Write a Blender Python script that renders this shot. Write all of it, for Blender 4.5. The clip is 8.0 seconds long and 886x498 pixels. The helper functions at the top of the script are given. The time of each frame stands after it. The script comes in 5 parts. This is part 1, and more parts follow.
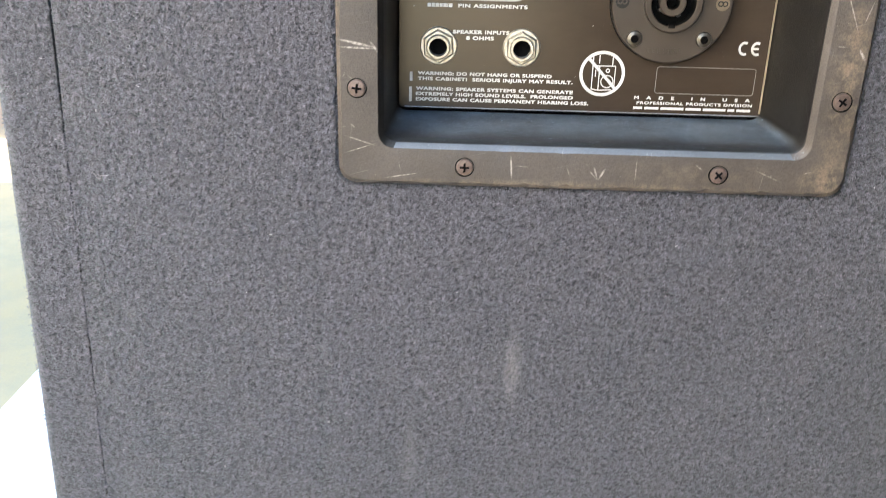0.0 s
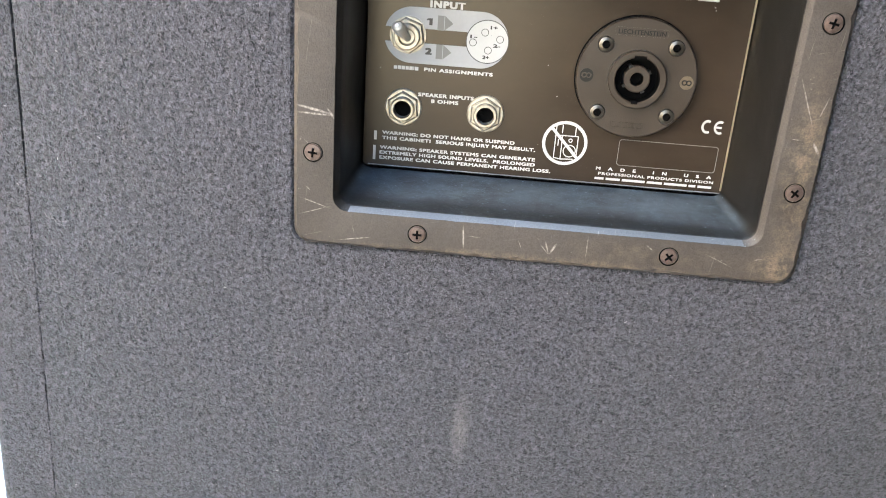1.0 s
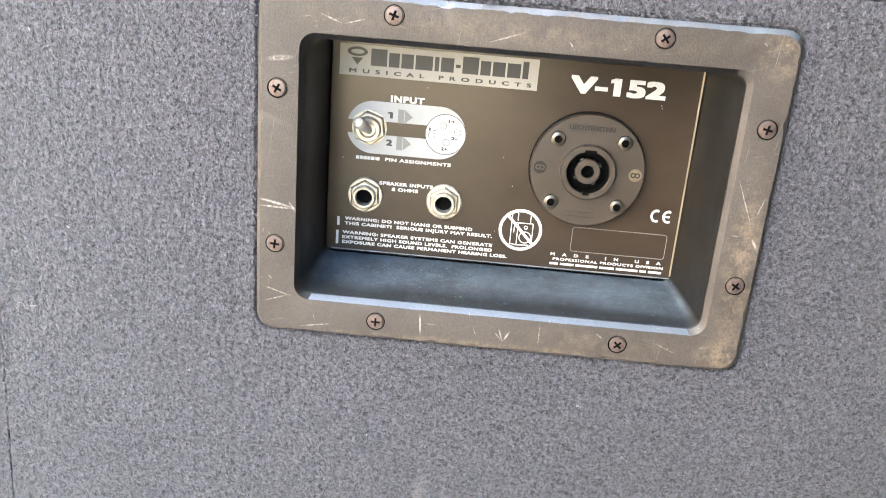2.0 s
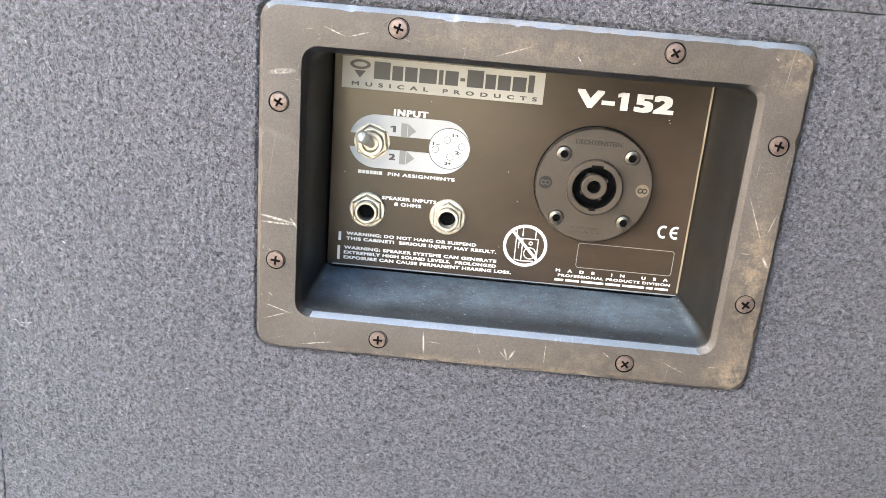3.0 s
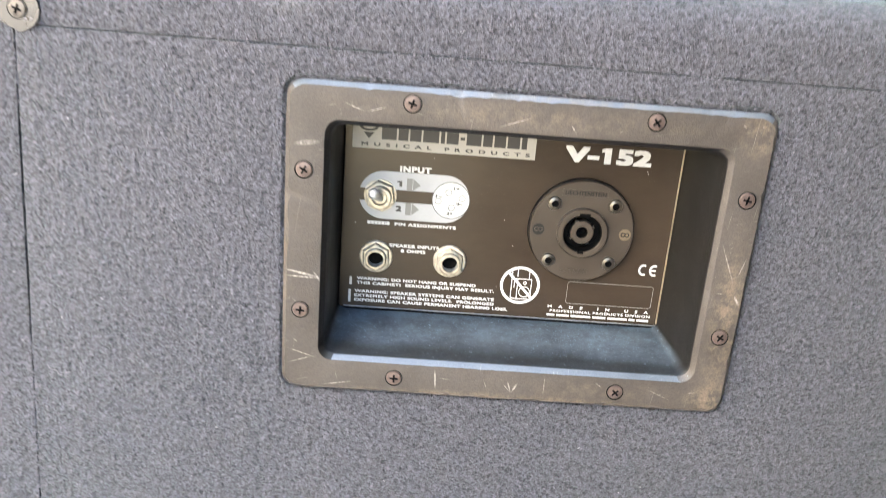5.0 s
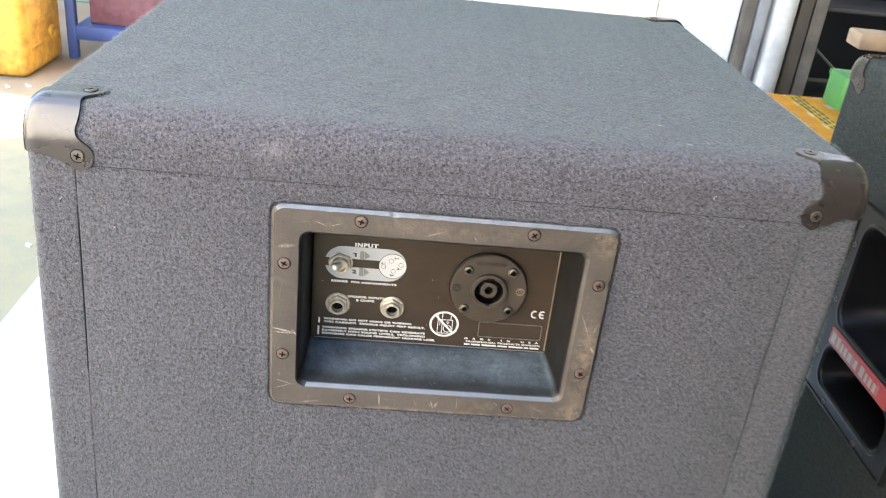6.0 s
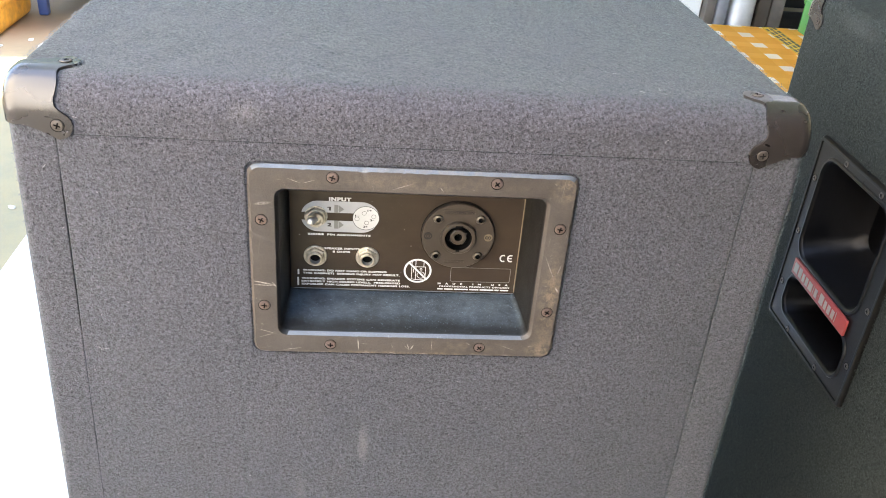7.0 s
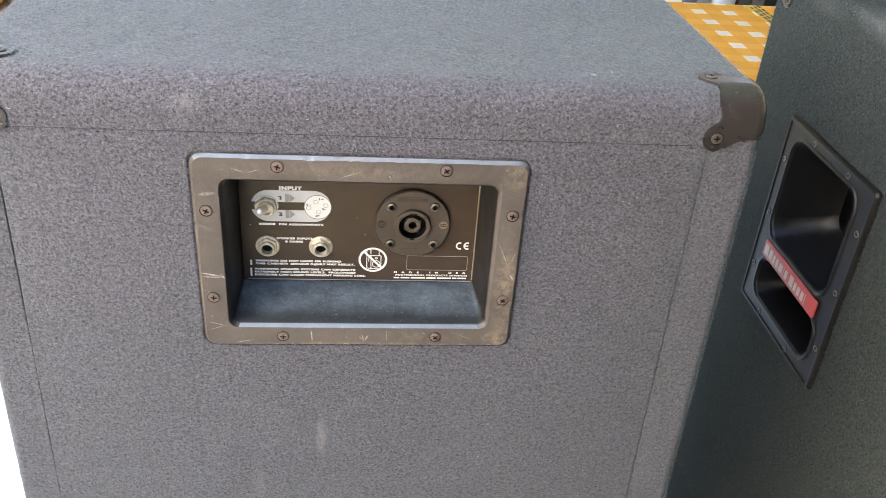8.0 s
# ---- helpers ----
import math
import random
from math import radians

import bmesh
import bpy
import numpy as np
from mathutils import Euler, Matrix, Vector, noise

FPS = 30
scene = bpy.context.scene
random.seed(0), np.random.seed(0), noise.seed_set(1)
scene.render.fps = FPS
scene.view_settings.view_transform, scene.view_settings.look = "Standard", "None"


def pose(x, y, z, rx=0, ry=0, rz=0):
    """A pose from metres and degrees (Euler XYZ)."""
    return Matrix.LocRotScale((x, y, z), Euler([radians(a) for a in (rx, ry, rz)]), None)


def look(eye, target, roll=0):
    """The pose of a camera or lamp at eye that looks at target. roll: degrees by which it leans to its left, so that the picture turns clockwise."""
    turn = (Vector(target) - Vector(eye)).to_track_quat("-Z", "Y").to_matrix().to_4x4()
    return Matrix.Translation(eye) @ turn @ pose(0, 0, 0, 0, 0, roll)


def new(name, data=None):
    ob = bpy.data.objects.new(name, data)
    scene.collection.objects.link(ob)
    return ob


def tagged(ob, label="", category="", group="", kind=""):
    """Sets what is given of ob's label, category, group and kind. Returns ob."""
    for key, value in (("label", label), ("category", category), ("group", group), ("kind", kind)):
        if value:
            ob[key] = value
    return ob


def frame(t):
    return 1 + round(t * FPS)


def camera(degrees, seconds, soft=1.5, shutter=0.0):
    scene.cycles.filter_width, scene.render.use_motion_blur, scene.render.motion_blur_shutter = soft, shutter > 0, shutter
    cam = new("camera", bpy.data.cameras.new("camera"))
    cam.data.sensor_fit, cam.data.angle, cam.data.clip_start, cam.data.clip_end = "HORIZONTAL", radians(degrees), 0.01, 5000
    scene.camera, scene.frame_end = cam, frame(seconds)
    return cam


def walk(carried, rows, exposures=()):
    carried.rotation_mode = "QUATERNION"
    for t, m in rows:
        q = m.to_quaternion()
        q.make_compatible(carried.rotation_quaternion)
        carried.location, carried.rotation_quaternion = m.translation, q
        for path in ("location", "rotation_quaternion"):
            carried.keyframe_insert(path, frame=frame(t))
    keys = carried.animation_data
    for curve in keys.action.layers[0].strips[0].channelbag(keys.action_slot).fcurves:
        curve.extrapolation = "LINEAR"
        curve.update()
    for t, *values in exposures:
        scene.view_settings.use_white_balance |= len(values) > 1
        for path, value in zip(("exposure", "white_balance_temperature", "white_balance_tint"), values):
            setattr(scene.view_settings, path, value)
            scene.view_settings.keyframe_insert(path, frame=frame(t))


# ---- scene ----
cam = camera(54.40, 8.0, soft=0.9, shutter=0.35)
PATH = [
    (0, (-0.0585, -0.3967, 1.0162), (-0.1069, 1.4576, 0.2685), 1.38),
    (0.5, (-0.0381, -0.3782, 1.0327), (-0.1128, 1.4748, 0.284), 3.41),
    (1, (-0.0299, -0.386, 1.0483), (-0.1115, 1.466, 0.2978), 4.17),
    (1.5, (-0.0228, -0.3946, 1.0634), (-0.1097, 1.4725, 0.3518), 4.67),
    (2, (-0.0184, -0.391, 1.078), (-0.0716, 1.4933, 0.4098), 4.78),
    (2.2, (-0.0214, -0.3888, 1.0803), (-0.0859, 1.4975, 0.4187), 4.61),
    (3.5, (-0.0236, -0.3804, 1.0791), (-0.0429, 1.5111, 0.4297), 5.24),
    (4, (-0.0286, -0.3837, 1.0833), (-0.0107, 1.5098, 0.4395), 5.14),
    (4.5, (-0.0391, -0.3943, 1.0879), (0.0033, 1.4991, 0.4452), 4.70),
    (5, (-0.054, -0.416, 1.1168), (0.0152, 1.4729, 0.4633), 4.70),
    (5.2, (-0.0604, -0.4321, 1.1446), (0.022, 1.4537, 0.4837), 4.96),
    (6.3, (-0.0393, -0.5567, 1.316), (0.1171, 1.1896, 0.3538), 6.42),
    (6.5, (-0.0392, -0.5612, 1.3129), (0.1249, 1.175, 0.3337), 6.01),
    (7, (-0.0334, -0.5604, 1.3149), (0.1433, 1.1608, 0.3118), 4.80),
    (7.5, (-0.0221, -0.5541, 1.314), (0.161, 1.1546, 0.2909), 4.26),
    (8, (-0.0015, -0.55, 1.3146), (0.1918, 1.1496, 0.2783), 4.31),
]

# exposure of the clip's camera along the way
EXPOSURES = [(t, 4.20 + e, k, 10.2 if t < 6 else 12 if t < 7 else 13.2) for t, e, k in ((0.0, 0.02, 6950), (0.5, -0.12, 6850), (1.0, 0.0, 6900), (1.5, 0.24, 6950), (2.0, 0.60, 6900), (3.5, 0.57, 6840), (5.0, 0.50, 6930), (6.3, 0.02, 7200), (7.2, 0.04, 7250), (8.0, 0.09, 7280))]
walk(cam, [(t, look(eye, target, roll)) for t, eye, target, roll in PATH], EXPOSURES)

# ---- world, sun ----
SUN_DIR = Vector((0.55, 0.35, 0.76)).normalized()      # towards the sun
world = bpy.data.worlds.new("sky")
scene.world = world
world.use_nodes = True
wt = world.node_tree
sky = wt.nodes.new("ShaderNodeTexSky")
sky.sky_type = "NISHITA"
sky.sun_disc = False
sky.sun_elevation = math.asin(SUN_DIR.z)
sky.sun_rotation = math.atan2(SUN_DIR.x, SUN_DIR.y)
sky.air_density, sky.dust_density = 1.0, 2.0
wt.links.new(sky.outputs[0], wt.nodes["Background"].inputs[0])
wt.nodes["Background"].inputs[1].default_value = 0.15
sun = new("sun", bpy.data.lights.new("sun", "SUN"))
sun.data.energy, sun.data.angle, sun.data.color = 5.0, radians(0.5), (1.0, 0.95, 0.87)
sun.matrix_world = look(SUN_DIR * 20, (0, 0, 0))


# ---- materials ----
class Nodes:
    """Short hand for a node material."""

    def __init__(self, name):
        self.mat = bpy.data.materials.new(name)
        self.mat.use_nodes = True
        self.t = self.mat.node_tree
        self.bsdf = self.t.nodes["Principled BSDF"]
        self.pos = self.add("ShaderNodeNewGeometry").outputs["Position"]

    def add(self, kind, **values):
        n = self.t.nodes.new(kind)
        for k, v in values.items():
            setattr(n, k, v)
        return n

    def put(self, socket, value):
        if isinstance(value, bpy.types.NodeSocket):
            self.t.links.new(value, socket)
        elif isinstance(value, (tuple, list)) and len(value) == 3 and socket.type == "RGBA":
            socket.default_value = (*value, 1)
        else:
            socket.default_value = value

    def noise(self, scale, detail=3.0, rough=0.55, vec=None, stretch=None, distort=0.0):
        n = self.add("ShaderNodeTexNoise")
        v = self.pos if vec is None else vec
        if stretch:
            m = self.add("ShaderNodeMapping")
            self.put(m.inputs[0], v)
            m.inputs["Scale"].default_value = stretch
            v = m.outputs[0]
        self.put(n.inputs["Vector"], v)
        n.inputs["Scale"].default_value = scale
        n.inputs["Detail"].default_value = detail
        n.inputs["Roughness"].default_value = rough
        n.inputs["Distortion"].default_value = distort
        return n.outputs["Fac"]

    def ramp(self, fac, stops):
        n = self.add("ShaderNodeValToRGB")
        self.put(n.inputs[0], fac)
        e = n.color_ramp.elements
        while len(e) < len(stops):
            e.new(0.5)
        for s, (p, c) in zip(e, stops):
            s.position = p
            s.color = (c, c, c, 1) if isinstance(c, (int, float)) else (*c, 1)
        return n.outputs[0]

    def math(self, op, a, b=0.0, c=0.0):
        n = self.add("ShaderNodeMath", operation=op)
        for s, v in zip(n.inputs, (a, b, c)):
            self.put(s, v)
        return n.outputs[0]

    def mix(self, fac, a, b, blend="MIX"):
        n = self.add("ShaderNodeMix", data_type="RGBA", blend_type=blend)
        self.put(n.inputs[0], fac)
        self.put(n.inputs[6], a)
        self.put(n.inputs[7], b)
        return n.outputs[2]

    def spot(self, centre, size, soft=0.5):
        """1 inside an ellipsoid of those half sizes round a place, fading outwards."""
        m = self.add("ShaderNodeMapping")
        m.vector_type = "POINT"
        self.put(m.inputs[0], self.pos)
        m.inputs["Scale"].default_value = [1 / s for s in size]
        m.inputs["Location"].default_value = [-c / s for c, s in zip(centre, size)]
        n = self.add("ShaderNodeVectorMath", operation="LENGTH")
        self.put(n.inputs[0], m.outputs[0])
        return self.ramp(n.outputs["Value"], [(max(0.0, 1 - soft), 1.0), (1.0, 0.0)])

    def streak(self, x0, z0, x1, z1, width, soft=0.6):
        """1 along a line in x and z, fading outwards."""
        m = self.add("ShaderNodeMapping")
        m.vector_type = "TEXTURE"
        self.put(m.inputs[0], self.pos)
        m.inputs["Location"].default_value = ((x0 + x1) / 2, 0.0, (z0 + z1) / 2)
        m.inputs["Rotation"].default_value = (0.0, -math.atan2(z1 - z0, x1 - x0), 0.0)
        m.inputs["Scale"].default_value = (math.hypot(x1 - x0, z1 - z0) / 2, 0.2, width / 2)
        n = self.add("ShaderNodeVectorMath", operation="LENGTH")
        self.put(n.inputs[0], m.outputs[0])
        return self.ramp(n.outputs["Value"], [(max(0.0, 1 - soft), 1.0), (1.0, 0.0)])

    def bump(self, height, strength, distance):
        n = self.add("ShaderNodeBump")
        self.put(n.inputs["Height"], height)
        n.inputs["Strength"].default_value = strength
        n.inputs["Distance"].default_value = distance
        self.put(self.bsdf.inputs["Normal"], n.outputs[0])

    def set(self, **values):
        for k, v in values.items():
            self.put(self.bsdf.inputs[k.replace("_", " ")], v)
        return self.mat


def plain(name, colour, rough, metal=0.0, vary=0.25, scale=40.0, grain=900.0, relief=0.0004, strength=0.3, gloss=0.5):
    """A surface with variation at two scales and a fine relief."""
    n = Nodes(name)
    big, fine = n.noise(scale), n.noise(grain, 2.0)
    dark = tuple(c * (1 - vary) for c in colour)
    light = tuple(min(1, c * (1 + vary * 0.6)) for c in colour)
    col = n.mix(n.ramp(big, [(0.3, 0.0), (0.7, 1.0)]), dark, light)
    col = n.mix(n.math("MULTIPLY", fine, 0.35), col, tuple(c * 0.7 for c in colour))
    n.set(Base_Color=col, Metallic=metal, Roughness=n.math("MULTIPLY_ADD", big, 0.2, rough - 0.1), Specular_IOR_Level=gloss)
    n.bump(fine, strength, relief)
    return n.mat


CARPET = (0.0815, 0.0787, 0.0915)
CARPET_DARK = (0.034, 0.040, 0.037)      # darker tone for the second cabinet's carpet


def carpet_stains(n, col):
    """Pale scuffs and dust that lie on the carpet."""
    marks = [((-0.031, 0.0, 0.791), (0.0058, 0.05, 0.027), 0.21), ((-0.085, 0.0, 0.735), (0.006, 0.05, 0.03), 0.09),
             ((-0.118, 0.0, 1.090), (0.015, 0.03, 0.010), 0.12),
             ((0.515, 0.24, 1.094), (0.05, 0.075, 0.022), 0.16), ((0.510, 0.36, 1.080), (0.05, 0.05, 0.012), 0.07)]
    rag = n.noise(420, 3)
    for centre, size, amount in marks:
        f = n.math("MULTIPLY", n.spot(centre, size, 0.8), n.math("MULTIPLY", rag, amount * 1.5))
        col = n.mix(f, col, (0.34, 0.33, 0.31))
    return col


def carpet_colour(n, base, low, high):
    """Tufts and gaps about a millimetre apart, the gaps' shade put into the colour, over slow clouds of dust."""
    tuft = n.math("ADD", n.math("MULTIPLY", n.noise(900, 3, 0.65, distort=0.8), 0.45), n.math("MULTIPLY", n.noise(450, 2, 0.6, distort=0.8), 0.55))
    cloud = n.noise(9, 3)
    col = n.ramp(tuft, [(0.41, tuple(c * low for c in base)), (0.50, base), (0.61, tuple(c * high for c in base))])
    return n.mix(n.math("MULTIPLY", cloud, 0.3), col, tuple(c * 1.15 for c in base)), tuft


def carpet_material(base, sheen=0.12):
    n = Nodes("carpet_backing")
    # backing kept darker to paint the shade between tufts
    col, tuft = carpet_colour(n, tuple(c * 0.70 for c in base), 0.30, 1.5)
    # green in the sheen tint stands in for greenish light on the top
    n.set(Base_Color=carpet_stains(n, col), Roughness=0.95, Specular_IOR_Level=0.15, Sheen_Weight=sheen, Sheen_Roughness=0.45, Sheen_Tint=(0.72, 1.0, 0.90, 1.0))
    n.bump(tuft, 1.0, 0.0030)
    return n.mat


def fibre_material(base, sheen=0.20, low=0.42, high=1.58):
    n = Nodes("carpet_fibres")
    r = n.add("ShaderNodeNewGeometry").outputs["Random Per Island"]
    col, tuft = carpet_colour(n, base, low, high)
    col = n.mix(0.8, col, n.ramp(r, [(0.0, 0.84), (0.5, 1.0), (1.0, 1.22)]), "MULTIPLY")
    # the pile's sheen carries the same painted green light
    n.set(Base_Color=carpet_stains(n, col), Roughness=0.85, Specular_IOR_Level=0.2, Sheen_Weight=sheen, Sheen_Roughness=0.45, Sheen_Tint=(0.72, 1.0, 0.90, 1.0))
    return n.mat


def plastic_material(name, base, worn, rough=0.5, scratch=1.0, dust=0.0, gloss=0.5, streaks=(), wear=(), deep=False, relief=0.45):
    """Moulded black plastic with a leather grain, scratches and worn places."""
    n = Nodes(name)
    grain, big = n.noise(1500, 2), n.noise(35, 4)
    col = n.mix(n.ramp(big, [(0.3, 0.0), (0.75, 1.0)]), tuple(c * 0.8 for c in base), tuple(c * 1.2 for c in base))
    for centre, size, amount in wear:
        f = n.math("MULTIPLY", n.spot(centre, size, 0.8), n.ramp(n.noise(160, 5, 0.7), [(0.40, 0.0), (0.60, amount)]))
        col = n.mix(f, col, (0.17, 0.130, 0.088))
    total = None
    for stretch, level in (((60, 90, 1300), 0.70), ((1300, 90, 45), 0.70), ((420, 90, 520), 0.72)):
        v = n.add("ShaderNodeMapping")
        n.put(v.inputs[0], n.pos)
        v.inputs["Rotation"].default_value = (0.0, 0.25 if stretch[0] < stretch[2] else -0.12, 0.0)
        sc = n.ramp(n.noise(1.0, 2, vec=v.outputs[0], stretch=stretch, distort=0.4), [(level, 0.0), (level + 0.03, 1.0)])
        total = sc if total is None else n.math("MAXIMUM", total, sc)
    patch = n.ramp(n.noise(22, 3), [(0.42, 0.0), (0.62, 1.0)])
    col = n.mix(n.math("MULTIPLY", n.math("MULTIPLY", total, patch), 0.6 * scratch), col, worn)
    col = n.mix(n.ramp(grain, [(0.35, 0.45), (0.6, 0.0)]), col, tuple(c * 0.45 for c in base))
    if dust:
        # dust specks, and a film whose blue paints sky light on up-facing faces
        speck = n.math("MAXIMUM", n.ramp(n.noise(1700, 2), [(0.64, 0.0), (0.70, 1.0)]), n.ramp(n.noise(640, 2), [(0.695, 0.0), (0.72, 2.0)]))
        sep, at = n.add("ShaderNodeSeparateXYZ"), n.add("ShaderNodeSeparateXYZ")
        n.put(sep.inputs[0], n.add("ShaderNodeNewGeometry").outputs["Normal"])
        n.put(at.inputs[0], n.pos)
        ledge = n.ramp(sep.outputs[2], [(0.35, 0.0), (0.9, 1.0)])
        dust_skylight = n.math("MULTIPLY", ledge, n.math("ADD", n.math("MULTIPLY", n.math("MULTIPLY_ADD", n.noise(260, 4), 0.38, 0.10), n.ramp(n.noise(48, 4, 0.65), [(0.33, 0.45), (0.62, 1.2)])), n.math("MULTIPLY", speck, 1.1)))
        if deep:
            # it thins towards the front of the recess
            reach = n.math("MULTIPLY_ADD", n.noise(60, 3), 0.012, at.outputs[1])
            dust_skylight = n.math("MULTIPLY", dust_skylight, n.ramp(reach, [(0.012, 0.15), (0.030, 1.0)]))
        col = n.mix(n.math("MULTIPLY", dust_skylight, dust), col, (0.225, 0.300, 0.370))
    if streaks:
        lines = None
        for x0, z0, x1, z1, width, amount in streaks:
            f = n.math("MULTIPLY", n.streak(x0, z0, x1, z1, width), amount)
            lines = f if lines is None else n.math("MAXIMUM", lines, f)
        rag = n.ramp(n.noise(650, 5, 0.75), [(0.40, 0.12), (0.58, 1.0)])
        col = n.mix(n.math("MULTIPLY", lines, rag), col, worn)
    n.set(Base_Color=col, Roughness=n.math("MULTIPLY_ADD", big, 0.25, rough - 0.12), Specular_IOR_Level=gloss)
    n.bump(grain, relief, 0.0005)
    return n.mat


def panel_material():
    """Brown-black satin paint with dust specks and smears."""
    n = Nodes("dark_panel_paint")
    smear = n.noise(28, 4, 0.6, stretch=(1.0, 1.0, 2.2))
    col = n.mix(n.ramp(smear, [(0.25, 0.0), (0.8, 1.0)]), (0.0260, 0.0184, 0.0131), (0.0350, 0.0249, 0.0175))
    speck = n.ramp(n.noise(1300, 2), [(0.70, 0.0), (0.75, 1.0)])
    patch = n.ramp(n.noise(40, 3), [(0.45, 0.0), (0.65, 1.0)])
    col = n.mix(n.math("MULTIPLY", n.math("MULTIPLY", speck, patch), 0.35), col, (0.20, 0.18, 0.16))
    n.set(Base_Color=col, Roughness=n.math("MULTIPLY_ADD", smear, 0.07, 0.19), Specular_IOR_Level=0.31)
    n.bump(n.noise(1800, 2), 0.12, 0.0002)
    return n.mat


M = {}
M["carpet"] = carpet_material(CARPET)
M["fibre"] = fibre_material(CARPET)
M["carpet_dark"] = carpet_material(CARPET_DARK, 0.0)
M["fibre_dark"] = fibre_material(CARPET_DARK, 0.06, 0.34, 2.1)
# scratches of the rim: both ends in x and z, width, strength
UPPER_SCRATCHES = [(-0.092, 1.045, -0.081, 1.041, 0.0008, 0.8), (-0.081, 1.041, -0.071, 1.044, 0.0007, 0.7), (-0.018, 1.038, -0.001, 1.044, 0.0008, 0.7), (-0.116, 1.023, -0.102, 1.025, 0.0030, 0.5),
                   (-0.119, 0.958, -0.101, 0.9545, 0.0016, 1.0), (-0.119, 0.9545, -0.100, 0.954, 0.0012, 0.9), (-0.104, 0.9575, -0.099, 0.951, 0.0014, 0.9), (0.018, 1.042, 0.021, 1.038, 0.0008, 0.8),
                   (0.113, 0.960, 0.117, 0.954, 0.0016, 1.0), (0.101, 0.990, 0.112, 0.965, 0.0007, 0.6), (0.116, 0.981, 0.113, 0.970, 0.0008, 0.6)]
LOWER_SCRATCHES = [(-0.038, 0.907, -0.037, 0.894, 0.0011, 0.8), (-0.036, 0.9015, -0.029, 0.901, 0.0005, 0.7), (0.001, 0.903, 0.0035, 0.8955, 0.0010, 0.9), (0.007, 0.902, 0.0035, 0.8955, 0.0014, 0.8),
                   (-0.001, 0.9005, 0.0035, 0.8955, 0.0006, 0.7), (-0.117, 0.914, -0.101, 0.909, 0.0007, 0.8), (-0.117, 0.905, -0.101, 0.9105, 0.0006, 0.7), (-0.098, 0.8935, -0.081, 0.8965, 0.0007, 0.8),
                   (0.076, 0.903, 0.090, 0.897, 0.0006, 0.5), (0.021, 0.907, 0.021, 0.895, 0.0007, 0.6), (0.048, 0.905, 0.052, 0.902, 0.0008, 0.7)]


def small_nicks(count):
    """Short scratches scattered over the four sides of the rim."""
    rng = random.Random(11)
    out = []
    for k in range(count):
        x, z = ((rng.uniform(-0.11, 0.11), rng.uniform(0.893, 0.904)), (rng.uniform(-0.11, 0.11), rng.uniform(1.040, 1.050)), (0.110 + rng.uniform(-0.006, 0.007), rng.uniform(0.91, 1.03)), (-0.110 + rng.uniform(-0.006, 0.007), rng.uniform(0.91, 1.03)))[k % 4]
        a, d = rng.uniform(0, math.pi), rng.uniform(0.001, 0.003)
        out.append((x - d * math.cos(a), z - d * math.sin(a), x + d * math.cos(a), z + d * math.sin(a), rng.uniform(0.0004, 0.0008), rng.uniform(0.4, 0.7)))
    return out


M["rim"] = plastic_material("worn_black_plastic", (0.046, 0.0385, 0.0325), (0.27, 0.25, 0.225), dust=0.25, scratch=0.45, rough=0.50, gloss=0.32, streaks=UPPER_SCRATCHES + LOWER_SCRATCHES + small_nicks(12),
                            wear=[((0.113, 0.0, 0.897), (0.018, 0.05, 0.013), 0.8), ((0.111, 0.0, 0.945), (0.011, 0.05, 0.055), 0.6), ((0.112, 0.0, 1.044), (0.014, 0.05, 0.014), 0.6),
                                  ((0.0, 0.0, 0.891), (0.125, 0.05, 0.0045), 0.6), ((-0.1195, 0.0, 0.96), (0.003, 0.05, 0.05), 0.4), ((0.05, 0.0, 0.900), (0.06, 0.05, 0.008), 0.22), ((0.0, 0.0, 1.044), (0.11, 0.05, 0.008), 0.25)])
# base darkened to paint the shade inside the recess
M["dish"] = plastic_material("recess_shaded_plastic", (0.0068, 0.0062, 0.0056), (0.14, 0.14, 0.14), 0.44, 0.3, dust=0.84, gloss=0.28, deep=True)
# bluish base paints the sky's reflection on the up-facing bevels
M["lip"] = plastic_material("sky_tinted_lip", (0.068, 0.082, 0.098), (0.22, 0.22, 0.22), rough=0.36, scratch=1.2, gloss=0.6, relief=0.08, wear=[((0.02, 0.0, 1.053), (0.10, 0.05, 0.004), 0.35)])
M["panel"] = panel_material()
M["panel_lip"] = plain("bright_panel_lip", (0.22, 0.24, 0.26), 0.4, 0.3)
M["panel_edge"] = plain("bare_panel_edge", (0.42, 0.35, 0.24), 0.35, 0.8)
M["white_ink"] = plain("white_ink", (0.47, 0.46, 0.445), 0.5, vary=0.12, scale=500, relief=0.0001, strength=0.1)
M["disc_ink"] = plain("pale_ink", (0.44, 0.44, 0.43), 0.5, vary=0.08, scale=60, relief=0.0001, strength=0.1)
M["silver_ink"] = plain("silver_ink", (0.31, 0.315, 0.32), 0.45, vary=0.12, scale=60, relief=0.0001, strength=0.1)
M["grey_ink"] = plain("grey_ink", (0.14, 0.137, 0.13), 0.45, vary=0.15, scale=60, relief=0.0001, strength=0.1)
M["cream_ink"] = plain("cream_ink", (0.31, 0.285, 0.25), 0.5, vary=0.10, scale=40, relief=0.0001, strength=0.1)
M["dark_ink"] = plain("dark_ink", (0.013, 0.010, 0.008), 0.5, relief=0.0001)
M["connector"] = plain("connector_plastic", (0.037, 0.0282, 0.0210), 0.40, vary=0.2, scale=60, grain=1500, relief=0.0002, gloss=0.36)
